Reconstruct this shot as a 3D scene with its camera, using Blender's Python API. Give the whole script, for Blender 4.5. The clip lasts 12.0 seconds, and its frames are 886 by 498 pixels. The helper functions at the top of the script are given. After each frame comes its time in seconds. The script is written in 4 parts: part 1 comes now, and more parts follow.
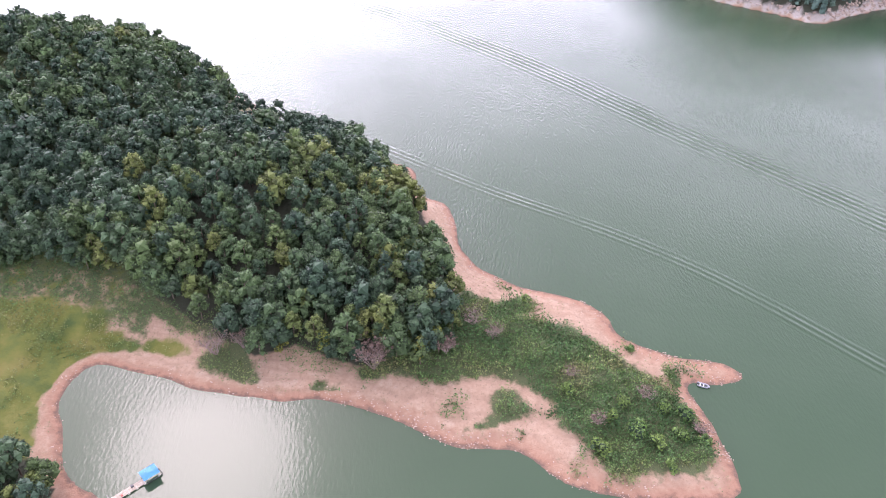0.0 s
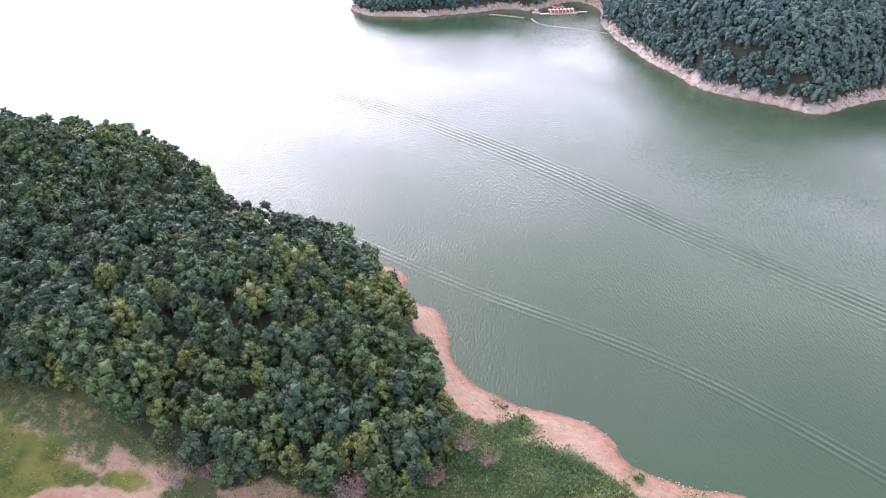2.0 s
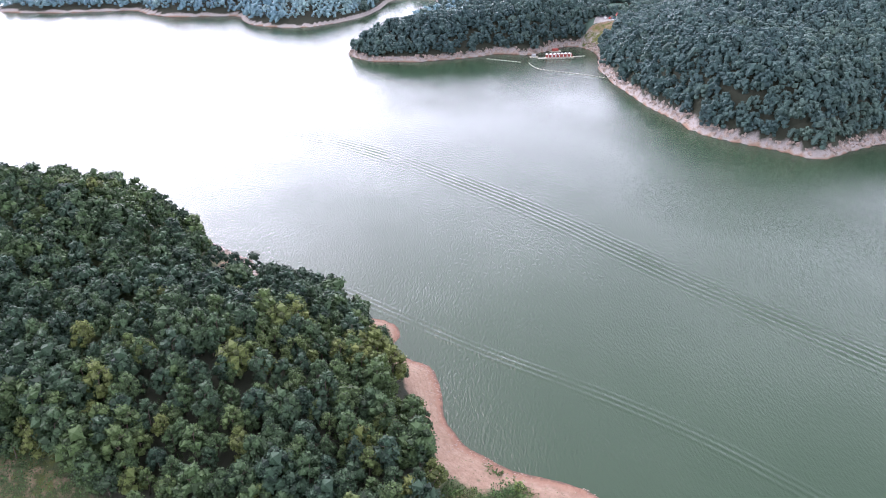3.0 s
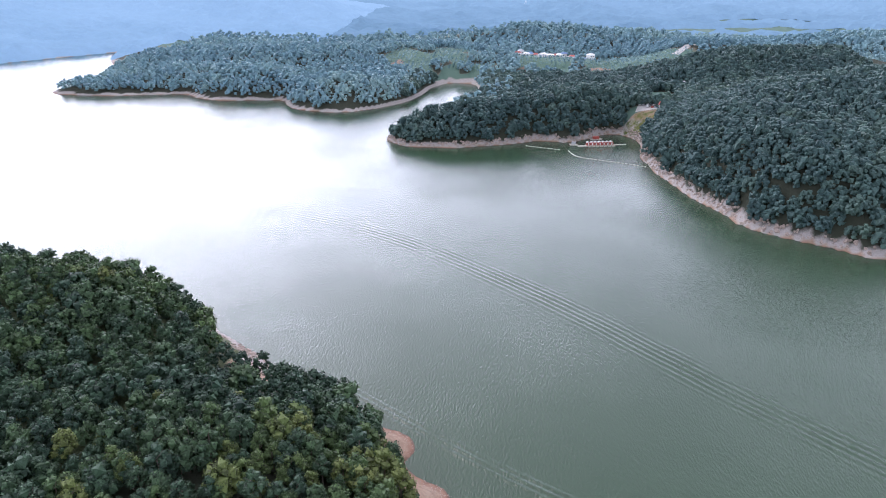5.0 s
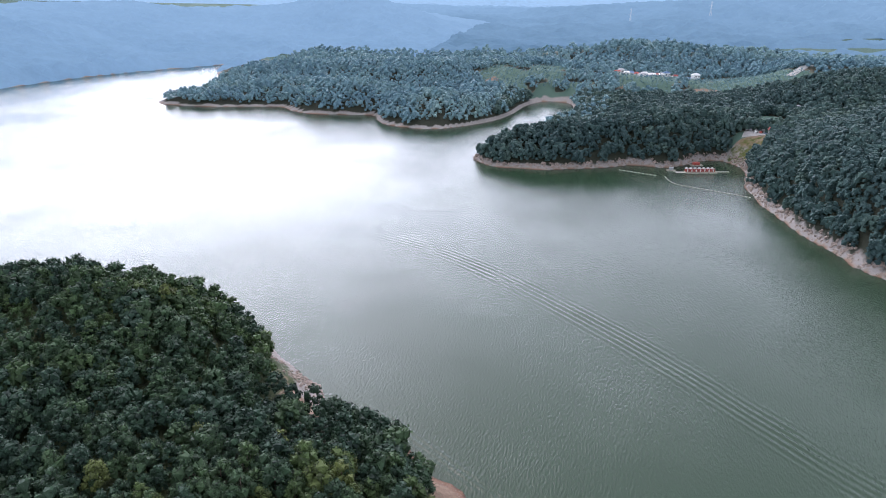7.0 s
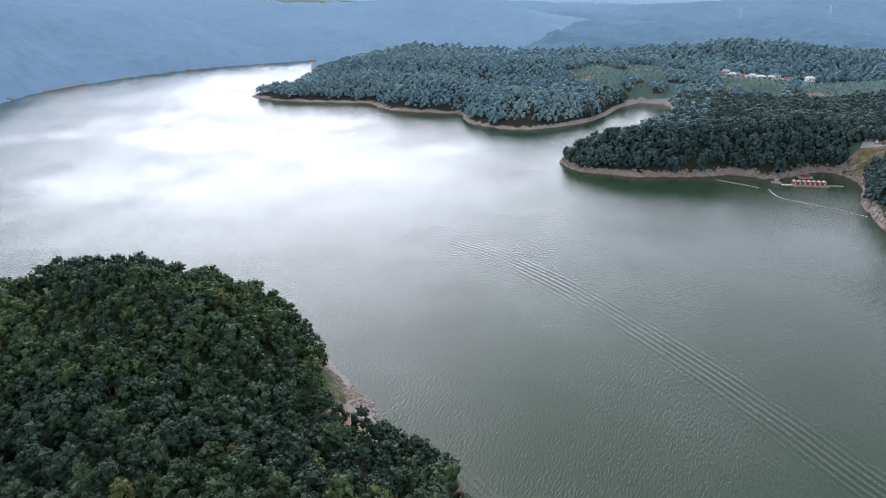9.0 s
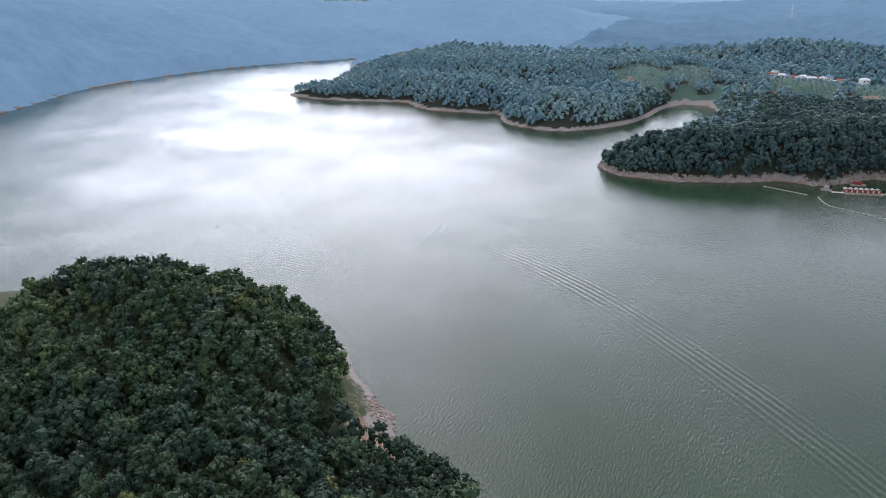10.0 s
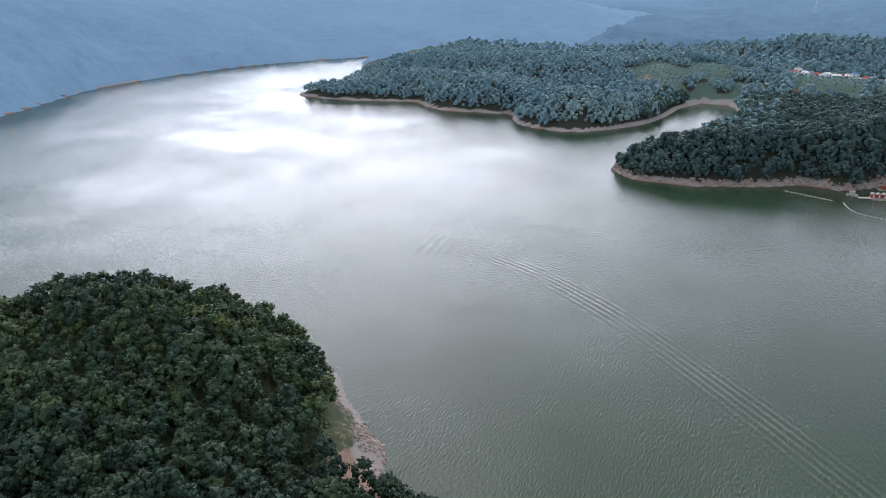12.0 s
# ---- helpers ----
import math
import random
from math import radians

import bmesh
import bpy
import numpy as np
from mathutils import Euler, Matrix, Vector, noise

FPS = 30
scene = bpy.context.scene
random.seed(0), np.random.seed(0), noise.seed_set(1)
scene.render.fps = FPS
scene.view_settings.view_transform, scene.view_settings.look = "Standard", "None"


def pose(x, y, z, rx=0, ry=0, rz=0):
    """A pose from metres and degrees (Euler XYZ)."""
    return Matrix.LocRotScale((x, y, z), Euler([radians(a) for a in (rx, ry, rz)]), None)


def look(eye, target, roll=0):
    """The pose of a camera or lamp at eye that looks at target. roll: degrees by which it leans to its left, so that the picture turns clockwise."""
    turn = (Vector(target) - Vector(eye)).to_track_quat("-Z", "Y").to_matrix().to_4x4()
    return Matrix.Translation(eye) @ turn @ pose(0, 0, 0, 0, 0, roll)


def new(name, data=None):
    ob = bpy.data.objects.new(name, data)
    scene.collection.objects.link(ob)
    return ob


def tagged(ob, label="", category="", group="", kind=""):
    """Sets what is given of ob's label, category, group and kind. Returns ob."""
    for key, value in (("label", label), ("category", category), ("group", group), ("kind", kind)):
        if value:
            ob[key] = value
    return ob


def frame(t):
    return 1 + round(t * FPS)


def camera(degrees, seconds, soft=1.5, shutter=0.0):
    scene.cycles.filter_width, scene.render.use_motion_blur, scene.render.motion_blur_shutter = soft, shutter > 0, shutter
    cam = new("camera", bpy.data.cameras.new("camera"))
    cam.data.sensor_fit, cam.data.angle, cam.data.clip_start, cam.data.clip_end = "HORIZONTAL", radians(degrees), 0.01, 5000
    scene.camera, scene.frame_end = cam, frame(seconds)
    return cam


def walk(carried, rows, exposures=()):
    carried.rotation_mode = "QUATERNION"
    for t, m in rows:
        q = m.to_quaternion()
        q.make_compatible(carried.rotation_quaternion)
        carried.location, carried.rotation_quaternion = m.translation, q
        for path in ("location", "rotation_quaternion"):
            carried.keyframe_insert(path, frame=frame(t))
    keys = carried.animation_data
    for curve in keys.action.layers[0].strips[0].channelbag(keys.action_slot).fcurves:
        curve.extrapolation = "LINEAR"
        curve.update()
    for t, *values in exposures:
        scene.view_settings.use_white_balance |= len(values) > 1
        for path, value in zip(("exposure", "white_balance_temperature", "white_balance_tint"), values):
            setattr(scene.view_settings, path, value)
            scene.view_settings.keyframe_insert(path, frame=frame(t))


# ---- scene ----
cam = camera(63.9, 12.0, 1.0)
# seconds, eye, target, roll
PATH = [
    (0, (0.00, 0.00, 125.00), (-0.00, 78.74, 63.36), 1.76),
    (0.5, (0.76, 3.42, 124.85), (0.35, 83.87, 65.46), 1.54),
    (1, (1.57, 7.04, 124.72), (0.91, 89.06, 67.52), 1.33),
    (1.5, (2.47, 10.88, 124.67), (1.60, 94.51, 69.84), 1.14),
    (2, (3.50, 14.82, 124.68), (2.47, 99.89, 72.13), 0.97),
    (2.5, (4.63, 18.82, 124.72), (3.37, 105.34, 74.58), 0.85),
    (3, (5.78, 22.97, 124.70), (4.42, 110.76, 76.84), 0.75),
    (5, (10.75, 40.41, 124.23), (3.11, 132.57, 86.17), 0.59),
    (5.5, (12.03, 44.86, 124.02), (1.09, 137.53, 88.06), 0.56),
    (6, (13.26, 49.43, 123.82), (-0.81, 141.63, 87.74), 0.52),
    (6.5, (14.39, 54.09, 123.62), (-3.00, 145.69, 87.46), 0.50),
    (7, (15.28, 58.77, 123.36), (-5.27, 149.67, 87.09), 0.48),
    (9, (17.37, 77.55, 122.40), (-15.14, 164.69, 85.66), 0.30),
    (9.5, (17.65, 82.14, 122.30), (-17.71, 168.11, 85.44), 0.25),
    (10, (17.76, 86.65, 122.29), (-19.75, 171.66, 85.32), 0.17),
    (10.5, (17.81, 91.08, 122.35), (-20.27, 175.78, 85.25), 0.08),
    (11, (17.73, 95.35, 122.45), (-20.88, 179.77, 85.25), -0.03),
    (11.5, (17.55, 99.44, 122.54), (-21.54, 183.56, 85.19), -0.15),
    (12, (17.40, 103.47, 122.62), (-22.31, 187.27, 85.19), -0.26),
]
# seconds, stops, kelvin, tint
EXPOSURES = [(0, 1.14, 6400, 36), (3, 0.82, 6200, 30), (5, 0.30, 6000, 25), (7, -0.05, 6050, 21), (9, -0.33, 6150, 19), (12, -0.47, 6150, 18)]
walk(cam, [(t, look(*p)) for t, *p in PATH], EXPOSURES)

# ---- sky and sun: bright broken cloud, sun veiled ahead of the flight ----
SUN_WAY = Vector((-0.292, 0.547, 0.785))
world = bpy.data.worlds.new("sky")
scene.world = world
world.use_nodes = True
wn, wl = world.node_tree.nodes, world.node_tree.links
sky = wn.new("ShaderNodeTexSky")
sky.sky_type, sky.sun_disc = "NISHITA", False
sky.sun_elevation, sky.sun_rotation = math.asin(SUN_WAY.z), math.atan2(SUN_WAY.x, SUN_WAY.y)
sky.air_density, sky.dust_density = 1.0, 3.0
coord = wn.new("ShaderNodeTexCoord")
cloud = wn.new("ShaderNodeTexNoise")
cloud.inputs["Scale"].default_value, cloud.inputs["Detail"].default_value, cloud.inputs["Roughness"].default_value = 2.6, 6, 0.55
stretch = wn.new("ShaderNodeMapping")
stretch.inputs["Scale"].default_value = (1, 1, 2.2)
wl.new(coord.outputs["Generated"], stretch.inputs["Vector"])
wl.new(stretch.outputs["Vector"], cloud.inputs["Vector"])
cover = wn.new("ShaderNodeValToRGB")
cover.color_ramp.elements[0].position, cover.color_ramp.elements[0].color = 0.30, (7.3, 7.8, 8.1, 1)
cover.color_ramp.elements[1].position, cover.color_ramp.elements[1].color = 0.72, (8.8, 9.2, 9.5, 1)
wl.new(cloud.outputs["Fac"], cover.inputs["Fac"])
blend = wn.new("ShaderNodeMix")
blend.data_type = "RGBA"
blend.inputs[0].default_value = 0.7
wl.new(sky.outputs["Color"], blend.inputs[6])
wl.new(cover.outputs["Color"], blend.inputs[7])
# thin cloud glows widely round the veiled sun
GLOW_WAY = Vector((-0.42, 0.78, 0.46)).normalized()
toward = wn.new("ShaderNodeVectorMath")
toward.operation = "DOT_PRODUCT"
toward.inputs[1].default_value = GLOW_WAY
wl.new(coord.outputs["Generated"], toward.inputs[0])
lobe = wn.new("ShaderNodeMapRange")
lobe.inputs["From Min"].default_value, lobe.inputs["From Max"].default_value = -1, 1
wl.new(toward.outputs["Value"], lobe.inputs["Value"])
power = wn.new("ShaderNodeMath")
power.operation = "POWER"
power.inputs[1].default_value = 4.0
wl.new(lobe.outputs["Result"], power.inputs[0])
gain = wn.new("ShaderNodeMath")
gain.operation = "MULTIPLY_ADD"
gain.inputs[1].default_value = 0.8
wl.new(power.outputs[0], gain.inputs[0])
# the veil thickens and brightens towards the horizon
up = wn.new("ShaderNodeSeparateXYZ")
wl.new(coord.outputs["Generated"], up.inputs[0])
veil = wn.new("ShaderNodeMapRange")
for key, v in (("From Min", 0.0), ("From Max", 1.0), ("To Min", 1.0), ("To Max", 0.0)):
    veil.inputs[key].default_value = v
wl.new(up.outputs["Z"], veil.inputs["Value"])
veil_power = wn.new("ShaderNodeMath")
veil_power.operation = "POWER"
veil_power.inputs[1].default_value = 2.0
wl.new(veil.outputs["Result"], veil_power.inputs[0])
veil_gain = wn.new("ShaderNodeMath")
veil_gain.operation = "MULTIPLY_ADD"
veil_gain.inputs[1].default_value, veil_gain.inputs[2].default_value = 2.8, 0.85
wl.new(veil_power.outputs[0], veil_gain.inputs[0])
wl.new(veil_gain.outputs[0], gain.inputs[2])
# and most through the gap low over the lake's far end
low = wn.new("ShaderNodeVectorMath")
low.operation = "DOT_PRODUCT"
low.inputs[1].default_value = Vector((-0.60, 0.79, 0.13)).normalized()
wl.new(coord.outputs["Generated"], low.inputs[0])
low_lobe = wn.new("ShaderNodeMapRange")
low_lobe.inputs["From Min"].default_value, low_lobe.inputs["From Max"].default_value = -1, 1
wl.new(low.outputs["Value"], low_lobe.inputs["Value"])
low_power = wn.new("ShaderNodeMath")
low_power.operation = "POWER"
low_power.inputs[1].default_value = 20.0
wl.new(low_lobe.outputs["Result"], low_power.inputs[0])
gain_low = wn.new("ShaderNodeMath")
gain_low.operation = "MULTIPLY_ADD"
gain_low.inputs[1].default_value = 5.4
wl.new(low_power.outputs[0], gain_low.inputs[0])
wl.new(gain.outputs[0], gain_low.inputs[2])
# the veiled sun itself, a soft bright spot in the cloud
spot = wn.new("ShaderNodeVectorMath")
spot.operation = "DOT_PRODUCT"
spot.inputs[1].default_value = SUN_WAY.normalized()
wl.new(coord.outputs["Generated"], spot.inputs[0])
spot_lobe = wn.new("ShaderNodeMapRange")
spot_lobe.inputs["From Min"].default_value, spot_lobe.inputs["From Max"].default_value = -1, 1
wl.new(spot.outputs["Value"], spot_lobe.inputs["Value"])
spot_power = wn.new("ShaderNodeMath")
spot_power.operation = "POWER"
spot_power.inputs[1].default_value = 160.0
wl.new(spot_lobe.outputs["Result"], spot_power.inputs[0])
gain_spot = wn.new("ShaderNodeMath")
gain_spot.operation = "MULTIPLY_ADD"
gain_spot.inputs[1].default_value = 1.5
wl.new(spot_power.outputs[0], gain_spot.inputs[0])
wl.new(gain_low.outputs[0], gain_spot.inputs[2])
lit = wn.new("ShaderNodeVectorMath")
lit.operation = "SCALE"
wl.new(blend.outputs[2], lit.inputs[0])
wl.new(gain_spot.outputs[0], lit.inputs["Scale"])
wl.new(lit.outputs["Vector"], wn["Background"].inputs["Color"])
wn["Background"].inputs["Strength"].default_value = 0.105

sun = bpy.data.lights.new("sun", "SUN")
sun.energy, sun.angle, sun.color = 0.24, radians(13), (1.0, 0.96, 0.9)
new("sun", sun).matrix_world = look(SUN_WAY * 600, (0, 0, 0))

# ---- numbers from lattice noise ----
LATTICE = np.random.RandomState(7).rand(256, 256)


def lattice_noise(x, y, size, seed=0):
    u, v = np.asarray(x, float) / size + 37.3 * seed, np.asarray(y, float) / size + 11.7 * seed
    i, j = np.floor(u).astype(int), np.floor(v).astype(int)
    a, b = u - i, v - j
    a, b = a * a * (3 - 2 * a), b * b * (3 - 2 * b)
    g = lambda p, q: LATTICE[p % 256, q % 256]
    return (g(i, j) * (1 - a) + g(i + 1, j) * a) * (1 - b) + (g(i, j + 1) * (1 - a) + g(i + 1, j + 1) * a) * b - 0.5


def rough(x, y, size, seed=0, octaves=3):
    return sum(lattice_noise(x, y, size / 2 ** k, seed + k) / 2 ** k for k in range(octaves))


def ease(a, b, v):
    s = np.clip((v - a) / (b - a), 0, 1)
    return s * s * (3 - 2 * s)


# ---- materials ----
def node_material(name):
    m = bpy.data.materials.new(name)
    m.use_nodes = True
    return m, m.node_tree.nodes, m.node_tree.links, m.node_tree.nodes["Principled BSDF"]


def mix_node(n, l, fac, a, b):
    x = n.new("ShaderNodeMix")
    x.data_type = "RGBA"
    for sock, v in ((0, fac), (6, a), (7, b)):
        if hasattr(v, "is_output"):
            l.new(v, x.inputs[sock])
        elif sock:
            x.inputs[sock].default_value = (*v, 1)
        else:
            x.inputs[0].default_value = v
    return x.outputs[2]


def noise_node(n, l, scale, detail=4, rough_=0.55, vec=None):
    t = n.new("ShaderNodeTexNoise")
    t.inputs["Scale"].default_value, t.inputs["Detail"].default_value, t.inputs["Roughness"].default_value = scale, detail, rough_
    if vec is None:
        vec = n.new("ShaderNodeNewGeometry").outputs["Position"]
    l.new(vec, t.inputs["Vector"])
    return t.outputs["Fac"]


def ramp_node(n, l, fac, stops):
    r = n.new("ShaderNodeValToRGB")
    e = r.color_ramp.elements
    while len(e) < len(stops):
        e.new(0.5)
    for k, (p, c) in enumerate(stops):
        e[k].position, e[k].color = p, (*c, 1) if len(c) == 3 else c
    l.new(fac, r.inputs["Fac"])
    return r.outputs["Color"]


def math_node(n, l, op, a, b=0.0, clamp=False):
    x = n.new("ShaderNodeMath")
    x.operation, x.use_clamp = op, clamp
    for k, v in ((0, a), (1, b)):
        if hasattr(v, "is_output"):
            l.new(v, x.inputs[k])
        else:
            x.inputs[k].default_value = v
    return x.outputs[0]


def bump_node(n, l, height, strength, distance, bsdf):
    b = n.new("ShaderNodeBump")
    b.inputs["Strength"].default_value, b.inputs["Distance"].default_value = strength, distance
    l.new(height, b.inputs["Height"])
    l.new(b.outputs["Normal"], bsdf.inputs["Normal"])


def plain(name, colour, roughness=0.6, grain=0.25, size=3.0, metallic=0.0):
    """A painted, wooden or stone surface with mottling at two scales."""
    m, n, l, p = node_material(name)
    dark = tuple(c * (1 - grain) for c in colour)
    light = tuple(min(1, c * (1 + grain)) for c in colour)
    big = ramp_node(n, l, noise_node(n, l, size), [(0.3, dark), (0.7, light)])
    small = ramp_node(n, l, noise_node(n, l, size * 9), [(0.35, (0.8, 0.8, 0.8)), (0.65, (1.1, 1.1, 1.1))])
    x = n.new("ShaderNodeMix")
    x.data_type, x.blend_type = "RGBA", "MULTIPLY"
    x.inputs[0].default_value = 1
    l.new(big, x.inputs[6]), l.new(small, x.inputs[7])
    l.new(x.outputs[2], p.inputs["Base Color"])
    p.inputs["Roughness"].default_value, p.inputs["Metallic"].default_value = roughness, metallic
    return m


def foliage(name, stops, joined=False, leafy=0.5):
    """Leaves: a colour for each tree from stops, small shifts from leaf to leaf."""
    m, n, l, p = node_material(name)
    if joined:
        a = n.new("ShaderNodeAttribute")
        a.attribute_name = "tint"
        tree = a.outputs["Fac"]
    else:
        tree = n.new("ShaderNodeObjectInfo").outputs["Random"]
    leaf = n.new("ShaderNodeNewGeometry").outputs["Random Per Island"]
    base = ramp_node(n, l, tree, stops)
    shade = ramp_node(n, l, leaf, [(0.0, (1 - leafy,) * 3), (1.0, (1 + leafy, 1 + leafy, 1 + leafy * 0.6))])
    x = n.new("ShaderNodeMix")
    x.data_type, x.blend_type = "RGBA", "MULTIPLY"
    x.inputs[0].default_value = 1
    l.new(base, x.inputs[6]), l.new(shade, x.inputs[7])
    l.new(x.outputs[2], p.inputs["Base Color"])
    p.inputs["Roughness"].default_value = 0.65
    p.inputs["Specular IOR Level"].default_value = 0.2
    return m


OAK = [(0.0, (0.031, 0.060, 0.043)), (0.3, (0.041, 0.074, 0.043)), (0.55, (0.052, 0.090, 0.042)), (0.8, (0.069, 0.106, 0.042)), (1.0, (0.105, 0.126, 0.042))]
# leaves across the lake: aerial haze put into the greens, bluer and paler
HAZED_OAK = [(0.0, (0.044, 0.082, 0.082)), (0.5, (0.056, 0.100, 0.092)), (1.0, (0.076, 0.122, 0.100))]
PALE_HAZED_OAK = [(0.0, (0.122, 0.222, 0.268)), (0.5, (0.158, 0.268, 0.298)), (1.0, (0.202, 0.312, 0.310))]
LEAF = foliage("oak_leaves", OAK)
LEAF_JOINED = foliage("oak_leaves_wood", OAK, True)
LEAF_FAR = foliage("hazed_far_leaves", HAZED_OAK, True, 0.16)
LEAF_DISTANT = foliage("hazed_distant_leaves", PALE_HAZED_OAK, True, 0.12)
LEAF_YELLOW = foliage("yellowing_leaves", [(0.0, (0.10, 0.135, 0.035)), (1.0, (0.155, 0.165, 0.04))], False, 0.5)
LEAF_BUSH = foliage("bush_leaves", [(0.0, (0.06, 0.12, 0.035)), (1.0, (0.11, 0.17, 0.05))])
LEAF_WEED = foliage("weed_leaves", [(0.0, (0.042, 0.096, 0.036)), (0.5, (0.074, 0.140, 0.050)), (0.8, (0.112, 0.162, 0.060)), (1.0, (0.165, 0.170, 0.085))], True, 0.5)
LEAF_DEAD = foliage("withered_leaves", [(0.0, (0.12, 0.085, 0.08)), (1.0, (0.17, 0.12, 0.11))])
TWIG = plain("dry_twigs", (0.24, 0.18, 0.17), 0.85)
BARK = plain("bark", (0.13, 0.10, 0.08), 0.9, 0.35)
# crown cores in very dark green, the shade inside a crown painted on
CORE = foliage("inner_leaf_shade", [(0.0, (0.018, 0.038, 0.024)), (1.0, (0.026, 0.050, 0.028))])
ROCK = plain("pale_rock", (0.34, 0.27, 0.225), 0.9, 0.3, 1.2)
DECK = plain("weathered_boards", (0.36, 0.31, 0.25), 0.8, 0.25, 2.0)
BLUE = plain("blue_tarpaulin", (0.10, 0.40, 0.68), 0.45, 0.12, 1.5)
DARK = plain("dark_hull", (0.05, 0.055, 0.065), 0.5)
WHITE = plain("white_paint", (0.78, 0.78, 0.76), 0.5, 0.08)
GREY_RUBBER = plain("grey_rubber", (0.26, 0.28, 0.32), 0.5, 0.1)
RED = plain("red_paint", (0.42, 0.08, 0.06), 0.5, 0.2)
STEEL = plain("galvanised_steel", (0.55, 0.57, 0.58), 0.4, 0.1, 4, 0.7)
ROOF_RED = plain("red_roof_sheet", (0.40, 0.10, 0.08), 0.6)
ROOF_BLUE = plain("blue_roof_sheet", (0.12, 0.22, 0.40), 0.5)
ROOF_GREY = plain("grey_roof_sheet", (0.42, 0.43, 0.44), 0.6)
GLASS = plain("dark_window_glass", (0.03, 0.04, 0.05), 0.1, 0.1)
CONCRETE = plain("concrete", (0.46, 0.44, 0.41), 0.85, 0.15, 0.4)
TYRE = plain("tyre_rubber", (0.03, 0.03, 0.03), 0.8)
FLOAT = plain("dirty_white_float", (0.62, 0.60, 0.52), 0.6, 0.2, 2)


def ground_material():
    m, n, l, p = node_material("ground")
    pos = n.new("ShaderNodeNewGeometry").outputs["Position"]

    def mask(name, soft, noise_size, amount):
        a = n.new("ShaderNodeAttribute")
        a.attribute_name = name
        edge = math_node(n, l, "MULTIPLY", math_node(n, l, "SUBTRACT", noise_node(n, l, noise_size, 5, 0.65), 0.5), amount)
        v = math_node(n, l, "ADD", a.outputs["Fac"], edge)
        v = math_node(n, l, "SUBTRACT", v, 0.5 - soft / 2)
        return math_node(n, l, "DIVIDE", v, soft, True)

    big, mid, fine = noise_node(n, l, 0.07), noise_node(n, l, 0.5, 5, 0.65), noise_node(n, l, 4.0, 5, 0.7)
    soil = ramp_node(n, l, mid, [(0.28, (0.235, 0.158, 0.108)), (0.5, (0.315, 0.222, 0.155)), (0.72, (0.37, 0.275, 0.20))])
    soil = mix_node(n, l, math_node(n, l, "MULTIPLY", fine, 0.45), soil, (0.23, 0.145, 0.118))
    grit = ramp_node(n, l, noise_node(n, l, 1.6, 8, 0.8), [(0.54, (0, 0, 0)), (0.66, (0.75, 0.75, 0.75))])
    soil = mix_node(n, l, grit, soil, (0.13, 0.10, 0.07))
    pale = ramp_node(n, l, noise_node(n, l, 0.16, 6, 0.7), [(0.55, (0, 0, 0)), (0.7, (0.6, 0.6, 0.6))])
    soil = mix_node(n, l, pale, soil, (0.38, 0.305, 0.235))
    red = mix_node(n, l, fine, (0.20, 0.108, 0.072), (0.275, 0.155, 0.105))
    z = n.new("ShaderNodeSeparateXYZ")
    l.new(pos, z.inputs[0])
    high = math_node(n, l, "ADD", z.outputs["Z"], math_node(n, l, "MULTIPLY", math_node(n, l, "SUBTRACT", mid, 0.5), 0.7))
    soil = mix_node(n, l, ramp_node(n, l, high, [(0.10, (1, 1, 1)), (0.55, (0, 0, 0))]), soil, red)
    strand = math_node(n, l, "SINE", math_node(n, l, "MULTIPLY", math_node(n, l, "ADD", z.outputs["Z"], math_node(n, l, "MULTIPLY", big, 1.6)), 12.0))
    strand = ramp_node(n, l, math_node(n, l, "MULTIPLY", strand, mid), [(0.12, (0, 0, 0)), (0.55, (0.32, 0.32, 0.32))])
    soil = mix_node(n, l, strand, soil, (0.20, 0.13, 0.095))
    mud = ramp_node(n, l, high, [(0.0, (1, 1, 1)), (0.14, (0, 0, 0))])
    soil = mix_node(n, l, mud, soil, (0.12, 0.08, 0.06))
    cliff = ramp_node(n, l, fine, [(0.3, (0.20, 0.175, 0.16)), (0.7, (0.47, 0.43, 0.395))])
    soil = mix_node(n, l, mask("cliff", 0.4, 0.3, 0.6), soil, cliff)
    # leaf litter, its colour darkened to stand for shade between the crowns
    shaded_litter = mix_node(n, l, mid, (0.028, 0.038, 0.024), (0.050, 0.050, 0.034))
    soil = mix_node(n, l, mask("wood", 0.4, 0.4, 0.7), soil, shaded_litter)
    weed = ramp_node(n, l, fine, [(0.3, (0.036, 0.056, 0.026)), (0.7, (0.10, 0.115, 0.052))])
    soil = mix_node(n, l, mask("green", 0.3, 0.45, 1.25), soil, weed)
    grass = ramp_node(n, l, noise_node(n, l, 0.13, 6, 0.65), [(0.33, (0.034, 0.066, 0.018)), (0.5, (0.100, 0.112, 0.022)), (0.66, (0.160, 0.142, 0.042))])
    grass = mix_node(n, l, math_node(n, l, "MULTIPLY", fine, 0.5), grass, (0.07, 0.095, 0.028))
    soil = mix_node(n, l, mask("meadow", 0.3, 0.25, 1.4), soil, grass)
    # field greens dulled towards blue, distance haze mixed into the colour
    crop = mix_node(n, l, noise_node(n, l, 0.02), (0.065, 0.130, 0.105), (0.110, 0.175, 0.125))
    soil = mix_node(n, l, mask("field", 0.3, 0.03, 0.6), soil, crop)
    # remote hills in pale blue-green, their haze painted on
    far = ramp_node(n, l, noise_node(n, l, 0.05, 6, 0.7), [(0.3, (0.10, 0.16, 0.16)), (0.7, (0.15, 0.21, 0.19))])
